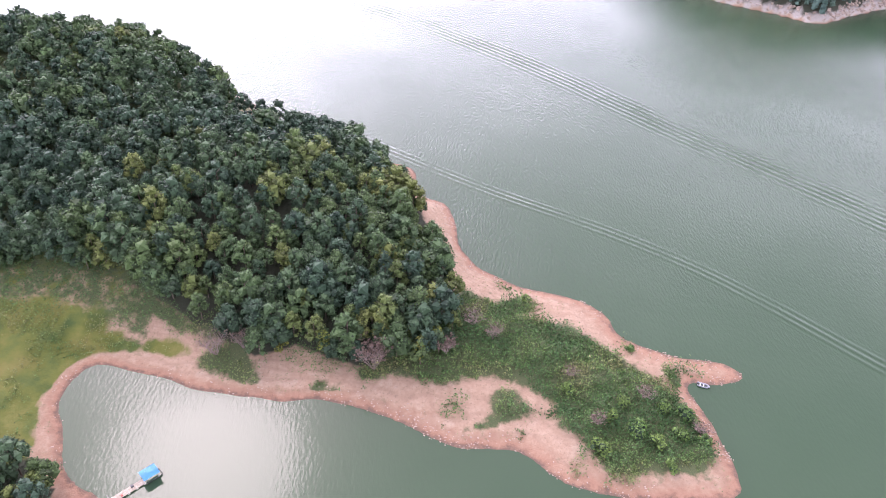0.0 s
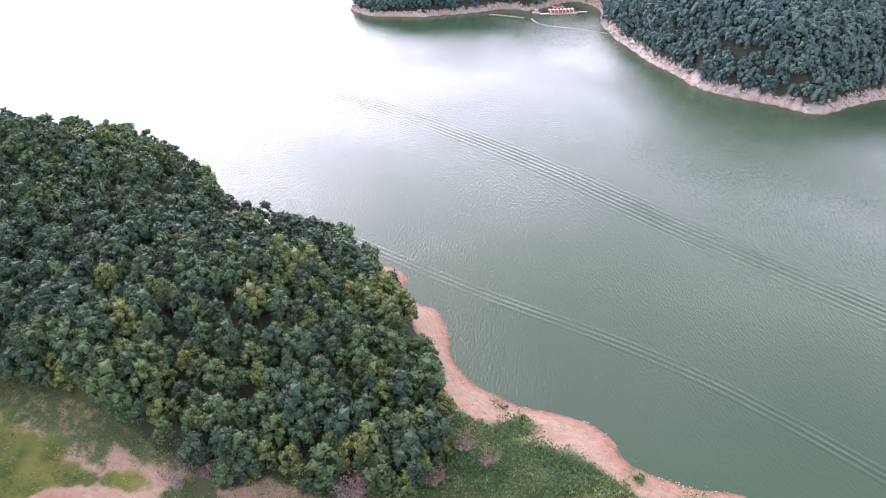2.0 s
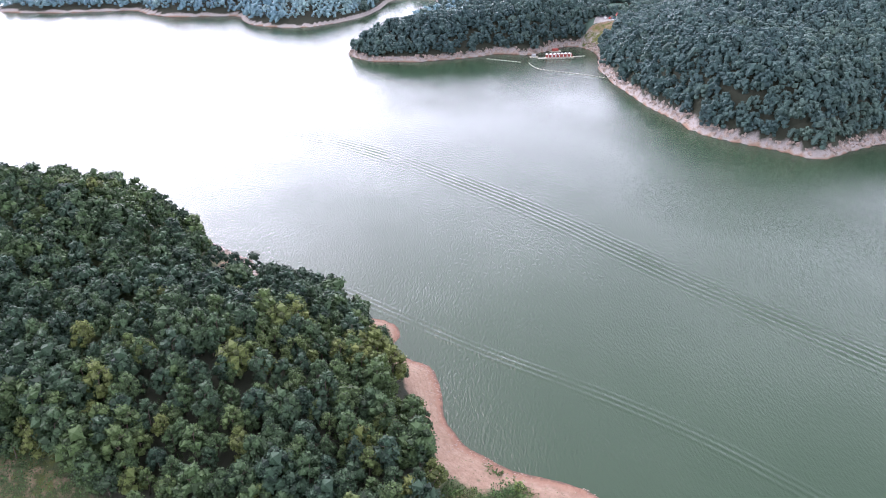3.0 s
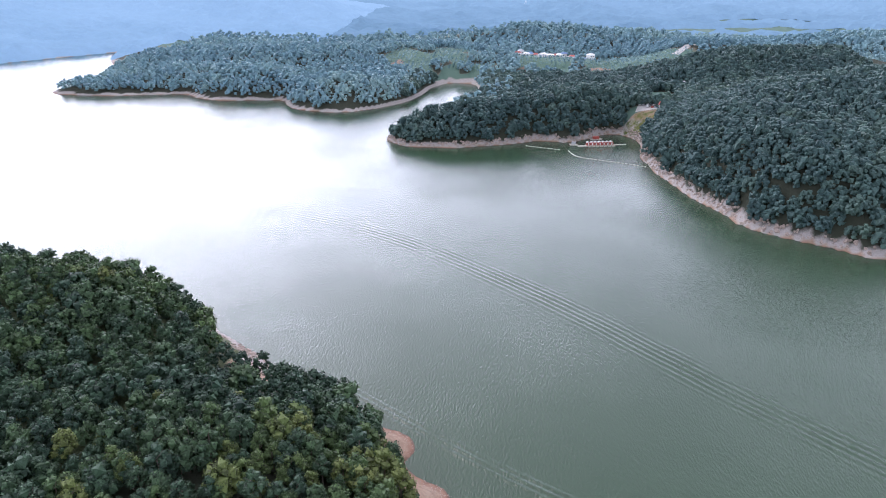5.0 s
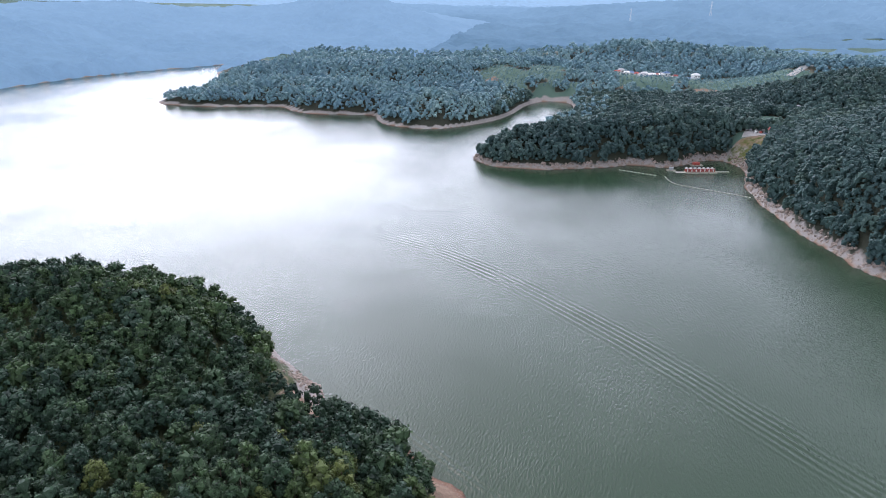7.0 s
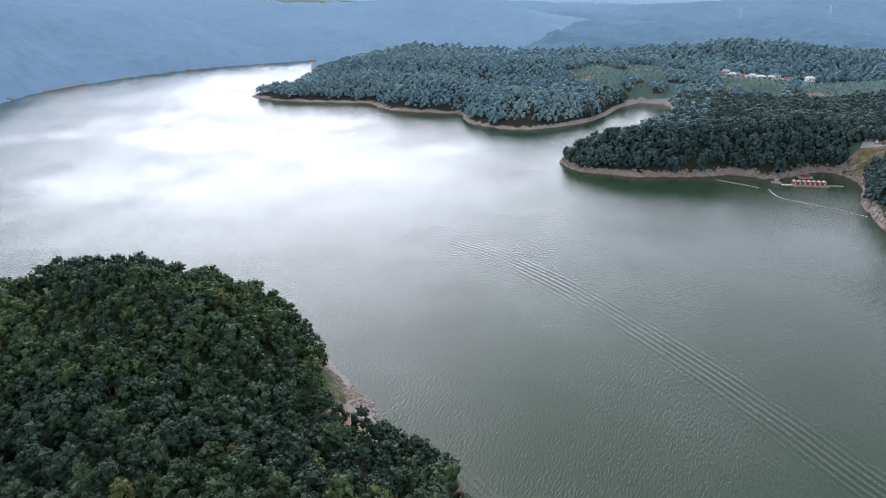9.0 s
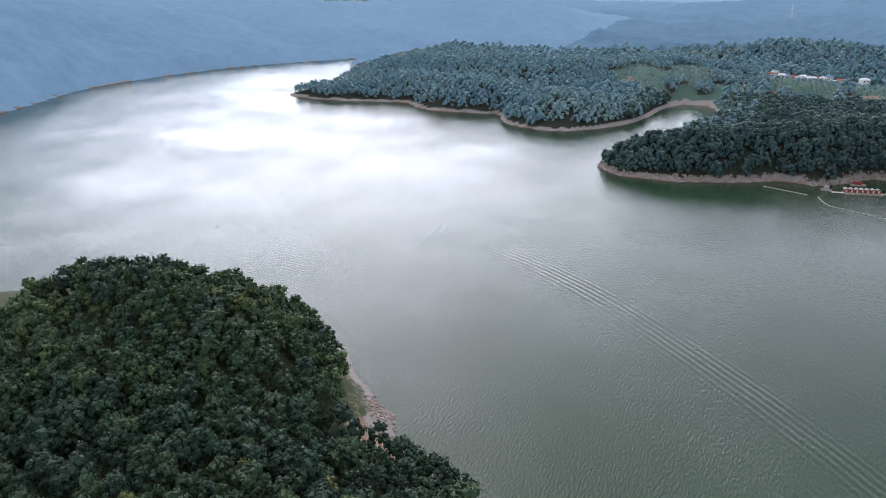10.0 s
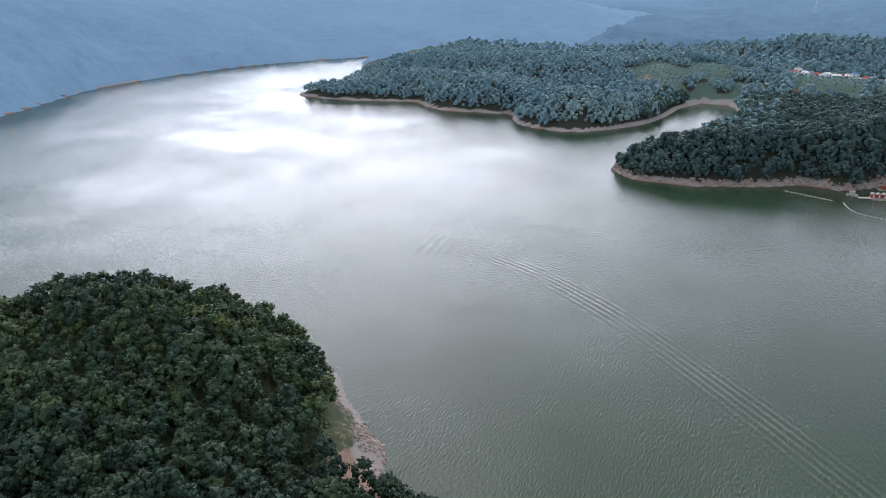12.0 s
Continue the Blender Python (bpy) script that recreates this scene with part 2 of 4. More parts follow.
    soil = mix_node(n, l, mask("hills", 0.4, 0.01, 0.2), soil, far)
    l.new(soil, p.inputs["Base Color"])
    p.inputs["Roughness"].default_value = 0.9
    p.inputs["Specular IOR Level"].default_value = 0.25
    bump_node(n, l, math_node(n, l, "ADD", mid, math_node(n, l, "MULTIPLY", fine, 0.35)), 0.7, 0.35, p)
    return m


def water_material():
    m, n, l, p = node_material("lake_water")
    l.new(ramp_node(n, l, noise_node(n, l, 0.012, 3), [(0.35, (0.027, 0.056, 0.029)), (0.65, (0.036, 0.066, 0.037))]), p.inputs["Base Color"])
    p.inputs["IOR"].default_value = 1.33
    p.inputs["Roughness"].default_value = 0.06
    calm = ramp_node(n, l, noise_node(n, l, 0.011, 2), [(0.35, (0.35, 0.35, 0.35)), (0.62, (1, 1, 1))])
    turn = n.new("ShaderNodeMapping")
    turn.inputs["Rotation"].default_value = (0, 0, radians(35))
    turn.inputs["Scale"].default_value = (1.0, 0.36, 1.0)
    l.new(n.new("ShaderNodeNewGeometry").outputs["Position"], turn.inputs["Vector"])
    ripple = noise_node(n, l, 1.5, 2, 0.5, turn.outputs["Vector"])
    chop = noise_node(n, l, 2.6, 2, 0.5)
    h = math_node(n, l, "ADD", ripple, math_node(n, l, "MULTIPLY", chop, 0.22))
    where = n.new("ShaderNodeSeparateXYZ")
    l.new(n.new("ShaderNodeNewGeometry").outputs["Position"], where.inputs[0])
    lee = n.new("ShaderNodeMapRange")
    for key, v in (("From Min", 96), ("From Max", 150), ("To Min", 0.10), ("To Max", 1.0)):
        lee.inputs[key].default_value = v
    l.new(where.outputs["Y"], lee.inputs["Value"])
    calm = math_node(n, l, "MULTIPLY", calm, lee.outputs["Result"])
    bump_node(n, l, math_node(n, l, "MULTIPLY", h, calm), 1.0, 0.30, p)
    return m


GROUND, WATER = ground_material(), water_material()


# ---- mesh helpers ----
def mesh_np(name, verts, faces, material, smooth=False):
    """A mesh from an array of places and an array of equal-sided faces."""
    verts, faces = np.asarray(verts, np.float32), np.asarray(faces, np.int32)
    me = bpy.data.meshes.new(name)
    k = faces.shape[1]
    me.vertices.add(len(verts)), me.loops.add(faces.size), me.polygons.add(len(faces))
    me.vertices.foreach_set("co", verts.ravel())
    me.loops.foreach_set("vertex_index", faces.ravel())
    me.polygons.foreach_set("loop_start", np.arange(0, faces.size, k, dtype=np.int32))
    me.polygons.foreach_set("use_smooth", np.full(len(faces), smooth))
    me.materials.append(material)
    me.update(calc_edges=True)
    return me


def number_attribute(me, name, values):
    me.attributes.new(name, "FLOAT", "POINT").data.foreach_set("value", np.asarray(values, np.float32))


def part(name, bm, material, parent, label="", smooth=False):
    """Links a bmesh, or a finished mesh, as one mesh object under parent."""
    if isinstance(bm, bmesh.types.BMesh):
        me = bpy.data.meshes.new(name)
        bm.to_mesh(me)
        bm.free()
        me.materials.append(material)
        if smooth:
            me.polygons.foreach_set("use_smooth", np.full(len(me.polygons), True))
    else:
        me = bm
    ob = new(name, me)
    ob.parent = parent
    return tagged(ob, label) if label else ob


def box_bm(size, at=(0, 0, 0), bevel=0.0, bm=None, turn=0.0):
    bm = bm or bmesh.new()
    made = bmesh.ops.create_cube(bm, size=1, matrix=Matrix.Translation(at) @ Matrix.Rotation(turn, 4, "Z") @ Matrix.Diagonal((*size, 1)))
    if bevel:
        edges = {e for v in made["verts"] for e in v.link_edges}
        bmesh.ops.bevel(bm, geom=list(edges), offset=bevel, segments=2, affect="EDGES")
    return bm


def rod_bm(a, b, r, bm=None, sides=8, r2=None):
    bm = bm or bmesh.new()
    a, b = Vector(a), Vector(b)
    m = Matrix.Translation((a + b) / 2) @ (b - a).to_track_quat("Z", "Y").to_matrix().to_4x4()
    bmesh.ops.create_cone(bm, cap_ends=True, segments=sides, radius1=r, radius2=r if r2 is None else r2, depth=(b - a).length, matrix=m)
    return bm


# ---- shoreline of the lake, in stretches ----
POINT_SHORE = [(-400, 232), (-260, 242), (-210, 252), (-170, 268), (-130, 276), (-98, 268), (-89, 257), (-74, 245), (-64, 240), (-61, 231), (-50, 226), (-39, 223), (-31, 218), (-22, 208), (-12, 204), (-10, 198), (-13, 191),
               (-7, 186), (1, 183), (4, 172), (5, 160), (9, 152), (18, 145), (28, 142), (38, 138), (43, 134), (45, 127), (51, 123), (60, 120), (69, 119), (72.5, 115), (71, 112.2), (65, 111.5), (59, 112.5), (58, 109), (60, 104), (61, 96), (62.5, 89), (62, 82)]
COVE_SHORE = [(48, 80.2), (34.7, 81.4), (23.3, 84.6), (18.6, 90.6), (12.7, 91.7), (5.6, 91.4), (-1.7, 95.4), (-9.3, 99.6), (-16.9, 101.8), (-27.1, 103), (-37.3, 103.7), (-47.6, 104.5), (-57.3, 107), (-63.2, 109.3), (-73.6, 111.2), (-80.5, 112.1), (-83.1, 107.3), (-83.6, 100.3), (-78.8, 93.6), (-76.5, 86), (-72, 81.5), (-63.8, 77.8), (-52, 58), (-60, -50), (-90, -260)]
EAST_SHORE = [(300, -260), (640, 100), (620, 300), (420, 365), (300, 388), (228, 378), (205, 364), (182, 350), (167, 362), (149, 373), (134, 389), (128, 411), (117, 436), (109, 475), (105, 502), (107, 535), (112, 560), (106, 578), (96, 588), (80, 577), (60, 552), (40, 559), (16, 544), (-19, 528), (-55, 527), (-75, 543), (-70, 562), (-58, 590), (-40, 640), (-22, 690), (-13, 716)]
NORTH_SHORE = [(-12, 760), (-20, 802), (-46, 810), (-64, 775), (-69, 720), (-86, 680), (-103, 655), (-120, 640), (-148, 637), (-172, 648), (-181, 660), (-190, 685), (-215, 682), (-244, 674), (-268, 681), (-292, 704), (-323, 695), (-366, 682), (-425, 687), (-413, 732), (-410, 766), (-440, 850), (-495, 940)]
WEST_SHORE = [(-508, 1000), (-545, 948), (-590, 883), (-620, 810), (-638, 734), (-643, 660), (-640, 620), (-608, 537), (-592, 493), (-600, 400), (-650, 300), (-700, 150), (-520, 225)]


def rounded(points, times=2):
    p = np.array(points, float)
    for _ in range(times):
        q = np.roll(p, -1, 0)
        p = np.stack([0.78 * p + 0.22 * q, 0.22 * p + 0.78 * q], 1).reshape(-1, 2)
    return p


def signed_distance(x, y, poly):
    """Distance to a closed outline, negative inside it."""
    x, y = np.asarray(x, float), np.asarray(y, float)
    best, inside = np.full(x.shape, 1e12), np.zeros(x.shape, bool)
    for (ax, ay), (bx, by) in zip(poly, np.roll(poly, -1, 0)):
        dx, dy = bx - ax, by - ay
        s = np.clip(((x - ax) * dx + (y - ay) * dy) / (dx * dx + dy * dy + 1e-12), 0, 1)
        best = np.minimum(best, (x - ax - s * dx) ** 2 + (y - ay - s * dy) ** 2)
        if dy:
            inside ^= ((ay > y) != (by > y)) & (x < ax + (y - ay) * dx / dy)
    return np.where(inside, -1, 1) * np.sqrt(best)


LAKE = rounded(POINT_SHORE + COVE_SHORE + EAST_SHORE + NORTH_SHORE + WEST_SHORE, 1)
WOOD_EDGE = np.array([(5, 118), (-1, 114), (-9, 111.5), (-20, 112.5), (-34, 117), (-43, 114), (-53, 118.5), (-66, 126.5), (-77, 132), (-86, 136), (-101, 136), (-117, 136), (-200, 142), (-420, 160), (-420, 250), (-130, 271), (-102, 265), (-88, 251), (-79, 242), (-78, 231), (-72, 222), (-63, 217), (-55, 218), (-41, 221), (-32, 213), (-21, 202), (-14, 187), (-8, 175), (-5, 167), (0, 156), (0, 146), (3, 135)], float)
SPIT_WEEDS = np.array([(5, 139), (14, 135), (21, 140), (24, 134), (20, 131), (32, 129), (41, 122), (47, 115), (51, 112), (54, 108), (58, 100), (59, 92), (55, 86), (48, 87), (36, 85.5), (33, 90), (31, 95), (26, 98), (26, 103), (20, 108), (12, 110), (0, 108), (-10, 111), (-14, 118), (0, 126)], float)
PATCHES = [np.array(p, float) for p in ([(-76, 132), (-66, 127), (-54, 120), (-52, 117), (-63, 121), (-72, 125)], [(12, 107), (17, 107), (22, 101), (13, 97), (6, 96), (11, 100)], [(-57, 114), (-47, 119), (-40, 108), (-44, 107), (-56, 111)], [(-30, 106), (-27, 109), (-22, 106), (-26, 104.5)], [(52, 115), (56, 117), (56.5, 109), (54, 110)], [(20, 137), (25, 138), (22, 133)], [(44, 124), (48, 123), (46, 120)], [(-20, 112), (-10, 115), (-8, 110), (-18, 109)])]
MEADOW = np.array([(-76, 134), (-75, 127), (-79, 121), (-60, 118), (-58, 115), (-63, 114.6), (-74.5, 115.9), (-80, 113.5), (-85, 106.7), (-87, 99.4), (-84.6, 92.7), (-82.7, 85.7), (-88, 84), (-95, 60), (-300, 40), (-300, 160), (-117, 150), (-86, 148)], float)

# crest place, height, half-widths and turn of every hill
HILLS = [(-146, 229, 22.4, 56, 44, 0), (-63, 165, 12, 40, 28, 0.3), (-14, 140, 5, 24, 20, 0), (-290, 190, 12, 80, 50, 0),
         (230, 495, 34, 80, 85, 0.2), (185, 395, 10, 36, 28, 0), (145, 440, 10, 25, 40, 0), (420, 560, 40, 150, 120, 0),
         (-5, 566, 15, 55, 22, 0.1), (72, 616, 17, 48, 30, 0.5), (200, 735, 22, 80, 48, 0.4), (330, 760, 24, 90, 60, 0),
         (-225, 880, 14, 130, 66, -0.1), (-320, 765, 5, 55, 34, 0), (-235, 735, 9, 36, 32, 0), (-132, 700, 12, 34, 34, 0), (-60, 930, 14, 80, 55, 0.2), (95, 860, 14, 90, 45, 0), (250, 930, 18, 50, 40, 0), (520, 960, 34, 170, 90, -0.1), (60, 1130, 22, 160, 60, 0),
         (-420, 1430, 39, 105, 110, -0.1), (-560, 1400, 42, 150, 120, 0), (-850, 1230, 48, 180, 170, 0), (-760, 900, 24, 70, 110, 0), (-1030, 800, 70, 190, 260, 0), (-725, 590, 30, 52, 60, 0), (-720, 460, 34, 60, 60, 0), (-820, 700, 26, 60, 70, 0), (-950, 300, 70, 200, 250, 0)]
FAR_HILLS = [(60, 2050, 22, 190, 110, 0.1), (330, 2150, 26, 170, 140, -0.1), (620, 2080, 31, 200, 150, 0), (900, 2250, 40, 260, 200, 0), (430, 1750, 14, 120, 60, 0.1), (160, 1640, 10, 90, 50, 0), (1350, 2100, 48, 320, 240, 0), (-100, 3700, 150, 700, 210, 0), (900, 3900, 190, 800, 230, 0), (2300, 3700, 200, 700, 380, 0), (-1700, 3600, 230, 700, 320, 0), (-2700, 1500, 200, 550, 900, 0), (2300, 1200, 260, 600, 900, 0), (0, -3000, 260, 2600, 700, 0), (-2600, -900, 260, 700, 1200, 0), (2700, -900, 260, 700, 1200, 0)]


def heap(x, y, hills):
    z = np.zeros(np.shape(x))
    for cx, cy, h, rx, ry, turn in hills:
        c, s = math.cos(turn), math.sin(turn)
        u, v = ((x - cx) * c + (y - cy) * s) / rx, (-(x - cx) * s + (y - cy) * c) / ry
        z += h * np.exp(-0.5 * (u * u + v * v) * 1.15)
    return z


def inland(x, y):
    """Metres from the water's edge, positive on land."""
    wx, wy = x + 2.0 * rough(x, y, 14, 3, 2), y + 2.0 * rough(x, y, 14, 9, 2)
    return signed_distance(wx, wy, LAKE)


def height(x, y, shore=None):
    shore = inland(x, y) if shore is None else shore
    near = ease(340, 300, y) * ease(140, 110, x)
    steep = 0.115 + (1 - near) * 0.62 * (0.12 + 0.88 * ease(-560, -430, x)) + near * 0.22 * ease(-28, -45, x) * ease(215, 235, y)
    top = 1.6 + (1 - near) * (2.6 + 2.5 * rough(x, y, 16, 12, 3)) * ease(-560, -430, x) + near * 2.2 * ease(10, -25, x) * ease(108, 122, y)
    top = top + 2.6 * np.exp(-(((x - 160) / 60) ** 2 + ((y - 400) / 75) ** 2))
    land = top * (1 - np.exp(-np.maximum(shore, 0) * steep / top))
    rise = 1 - np.exp(-(np.maximum(shore, 0) / (15 - 3 * near)) ** 1.6)
    land = land + rise * heap(x, y, HILLS) + ease(900, 1500, np.hypot(x, y)) * heap(x, y, FAR_HILLS)
    land = land + np.minimum(np.maximum(shore, 0) / 12, 1) * (0.5 * rough(x, y, 9, 4) + 0.25 * rough(x, y, 2.6, 5, 2)) + near * 0.08 * rough(x, y, 1.7, 6, 2) * ease(0, 3, shore)
    land = land + ease(300, 700, np.hypot(x, y)) * rise * 5 * rough(x, y, 60, 8)
    bed = np.maximum(shore * 0.16, -5)
    return np.where(shore > 0, np.maximum(land, 0.02 + 0.0 * shore), bed)


def spaced(marks):
    """Grid lines: marks of (end, step) from the first number on."""
    out = [marks[0]]
    for end, step in marks[1:]:
        k = max(1, round((end - out[-1]) / step))
        out += list(out[-1] + (end - out[-1]) * np.arange(1, k + 1) / k)
    return np.array(out)


gx = spaced([-4600, (-1500, 120), (-720, 40), (-450, 7), (-190, 5), (-130, 2.2), (80, 1.1), (130, 2.6), (260, 4), (700, 14), (1500, 50), (4600, 140)])
gy = spaced([-4300, (-400, 160), (40, 24), (70, 4), (160, 1.1), (300, 1.9), (510, 4.5), (800, 4.0), (1100, 8), (1600, 20), (2600, 45), (4700, 100)])
GX, GY = np.meshgrid(gx, gy)
X, Y = GX.ravel(), GY.ravel()
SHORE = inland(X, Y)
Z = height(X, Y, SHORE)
cols, rows_ = len(gx), len(gy)
i = np.arange(cols * rows_).reshape(rows_, cols)
quads = np.stack([i[:-1, :-1], i[:-1, 1:], i[1:, 1:], i[1:, :-1]], -1).reshape(-1, 4)
Z = np.where(Y > 1650, np.minimum(Z, 4.0), Z)
ground_mesh = mesh_np("ground", np.stack([X, Y, Z], 1), quads, GROUND, True)


def near_plan(x, y):
    return (y < 320) & (x < 110)


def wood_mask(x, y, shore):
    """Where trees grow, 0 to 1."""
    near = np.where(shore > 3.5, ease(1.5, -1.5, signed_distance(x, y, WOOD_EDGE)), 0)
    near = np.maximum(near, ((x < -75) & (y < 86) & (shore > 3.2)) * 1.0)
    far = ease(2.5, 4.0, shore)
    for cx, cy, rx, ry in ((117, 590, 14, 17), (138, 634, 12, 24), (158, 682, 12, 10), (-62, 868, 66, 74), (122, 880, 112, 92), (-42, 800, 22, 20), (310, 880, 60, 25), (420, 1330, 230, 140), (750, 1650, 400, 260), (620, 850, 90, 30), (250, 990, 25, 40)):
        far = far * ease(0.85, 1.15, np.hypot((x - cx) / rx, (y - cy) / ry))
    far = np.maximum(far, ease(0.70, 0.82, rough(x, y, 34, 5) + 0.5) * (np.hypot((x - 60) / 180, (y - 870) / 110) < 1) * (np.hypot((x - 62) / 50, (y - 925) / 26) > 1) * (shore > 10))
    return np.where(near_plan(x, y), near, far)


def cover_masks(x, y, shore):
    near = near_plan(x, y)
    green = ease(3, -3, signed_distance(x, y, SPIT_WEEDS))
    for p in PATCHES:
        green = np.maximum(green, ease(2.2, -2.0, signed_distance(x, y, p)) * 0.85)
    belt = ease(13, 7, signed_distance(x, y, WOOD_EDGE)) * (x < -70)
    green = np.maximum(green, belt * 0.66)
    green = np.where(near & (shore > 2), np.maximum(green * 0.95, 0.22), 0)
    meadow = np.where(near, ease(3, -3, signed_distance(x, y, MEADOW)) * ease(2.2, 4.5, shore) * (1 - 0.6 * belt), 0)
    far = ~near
    return green, meadow, far


green, meadow, far = cover_masks(X, Y, SHORE)
wood = wood_mask(X, Y, SHORE)
# grows with distance; sets where hills take the painted haze colour
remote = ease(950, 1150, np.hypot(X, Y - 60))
number_attribute(ground_mesh, "green", green)

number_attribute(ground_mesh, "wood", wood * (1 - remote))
number_attribute(ground_mesh, "cliff", np.maximum(far * ease(400, 350, np.abs(Y - 700)) * ease(-1, 0.3, SHORE) * ease(14, 9, SHORE), near_plan(X, Y) * ease(222, 231, Y) * ease(10, 6, SHORE)))
terrace = np.full(len(X), 9.0)
for cx, cy, rx, ry in ((70, 800, 15, 6), (112, 822, 13, 5), (38, 828, 11, 6), (102, 950, 18, 8), (-108, 842, 8, 6), (-14, 800, 12, 5), (20, 935, 8, 6)):
    terrace = np.minimum(terrace, np.hypot((X - cx) / rx, (Y - cy) / ry))
green_bank = ease(1, 0.8, np.hypot((X - 116) / 15, (Y - 584) / 14))
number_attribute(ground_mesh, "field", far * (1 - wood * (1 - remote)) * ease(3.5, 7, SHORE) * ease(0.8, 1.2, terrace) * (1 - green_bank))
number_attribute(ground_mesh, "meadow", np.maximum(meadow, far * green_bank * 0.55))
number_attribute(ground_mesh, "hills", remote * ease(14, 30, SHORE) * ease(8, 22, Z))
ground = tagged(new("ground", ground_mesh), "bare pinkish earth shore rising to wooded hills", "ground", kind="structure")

# ---- water ----
water = tagged(new("water", mesh_np("water", [(-1500, -2500, 0), (1500, -2500, 0), (1500, 1020, 0), (-1500, 1020, 0)], [(0, 1, 2, 3)], WATER)), "grey-green lake water with fine ripples", "lake", kind="structure")


def wake(name, line, crests, spacing, amp, label):
    """A train of low crests along a smooth line, standing on the water."""
    p = np.array(line, float)
    for _ in range(4):
        q = np.stack([0.75 * p[:-1] + 0.25 * p[1:], 0.25 * p[:-1] + 0.75 * p[1:]], 1).reshape(-1, 2)
        p = np.vstack([p[:1], q, p[-1:]])
    d = np.gradient(p, axis=0)
    d /= np.linalg.norm(d, axis=1)[:, None]
    side = np.stack([-d[:, 1], d[:, 0]], 1)
    s = np.linspace(0, 1, crests * 10 + 1)
    along = np.linspace(0, 1, len(p))
    A, S = np.meshgrid(along, s, indexing="ij")
    off = (S - 0.5) * crests * spacing
    V = p[:, None, :] + side[:, None, :] * off[..., None]
    strength = np.sin(np.pi * np.clip(S, 0, 1)) ** 0.8 * ease(0, 0.3, A) * ease(1, 0.85, A) * (0.75 + 0.8 * lattice_noise(V[..., 0], V[..., 1], 9, 2))
    zz = amp * strength * (0.5 + 0.5 * np.cos(2 * np.pi * (off / spacing + 0.35 * lattice_noise(V[..., 0], V[..., 1], 22, 3)))) - 0.012 + 0.02 * strength
    V = np.concatenate([V, zz[..., None]], -1)
    k = np.arange(V.shape[0] * V.shape[1]).reshape(V.shape[:2])
    f = np.stack([k[:-1, :-1], k[1:, :-1], k[1:, 1:], k[:-1, 1:]], -1).reshape(-1, 4)
    return tagged(new(name, mesh_np(name, V.reshape(-1, 3), f[:, ::-1], WATER, True)), label, "wake", kind="structure")


wake("water_wake_1", [(-112, 388), (-66, 371), (-28, 347), (5, 318), (40, 285), (68, 253), (91, 227), (111, 207), (135, 182), (185, 128)], 7, 2.7, 0.20, "long boat wake of parallel ripples")
wake("water_wake_2", [(-80, 258), (-39, 228), (-7, 205), (20, 187), (45, 173), (67, 158), (85, 142), (96, 130), (125, 100)], 4, 2.1, 0.14, "faint boat wake near the shore")
wake("water_wake_3", [(-112, 335), (-117, 358), (-119, 376), (-121, 404), (-136, 460)], 7, 4.2, 0.07, "curving faint wake on open water")


# ---- trees ----
def sphere_points(rs, k):
    v = rs.normal(size=(k, 3))
    return v / np.linalg.norm(v, axis=1)[:, None]


OCTA_V = np.array([(1, 0, 0), (-1, 0, 0), (0, 1, 0), (0, -1, 0), (0, 0, 1), (0, 0, -1)], float)
OCTA_V = OCTA_V @ np.array(Euler((0.6155, 0.7854, 0.3)).to_matrix())
OCTA_F = np.array([(0, 2, 4), (2, 1, 4), (1, 3, 4), (3, 0, 4), (2, 0, 5), (1, 2, 5), (3, 1, 5), (0, 3, 5)])


def split_sphere(v, f):
    out, faces, seen = list(map(tuple, v)), [], {}

    def mid(a, b):
        key = (min(a, b), max(a, b))
        if key not in seen:
            m = (np.array(out[a]) + np.array(out[b]))
            seen[key] = len(out)
            out.append(tuple(m / np.linalg.norm(m)))
        return seen[key]
    for a, b, c in f:
        ab, bc, ca = mid(a, b), mid(b, c), mid(c, a)
        faces += [(a, ab, ca), (ab, b, bc), (ca, bc, c), (ab, bc, ca)]
    return np.array(out), np.array(faces)


BALL_V, BALL_F = split_sphere(OCTA_V, OCTA_F)


def leaf_cloud(rs, centres, radii, leaves, size, loose=0.5):
    """Bent leaf sprays over lobes: (leaves, 4) corner places and quads."""
    pick = rs.choice(len(centres), leaves, p=radii ** 2 / (radii ** 2).sum())
    d = sphere_points(rs, leaves)
    d[:, 2] = np.where(d[:, 2] < -0.35, -d[:, 2], d[:, 2])
    c = centres[pick] + d * (radii[pick] * rs.uniform(0.88, 1.14, leaves))[:, None]
    nrm = d + loose * rs.normal(size=(leaves, 3)) + np.array((0, 0, 0.25))
    nrm /= np.linalg.norm(nrm, axis=1)[:, None]
    u = np.cross(nrm, sphere_points(rs, leaves))
    u /= np.linalg.norm(u, axis=1)[:, None] + 1e-9
    v = np.cross(nrm, u)
    s = (size * rs.uniform(0.6, 1.3, leaves))[:, None]
    q = np.stack([c - u * s, c - v * s * 0.8 + nrm * s * 0.3, c + u * s, c + v * s * 0.8 - nrm * s * 0.2], 1)
    return q.reshape(-1, 3)


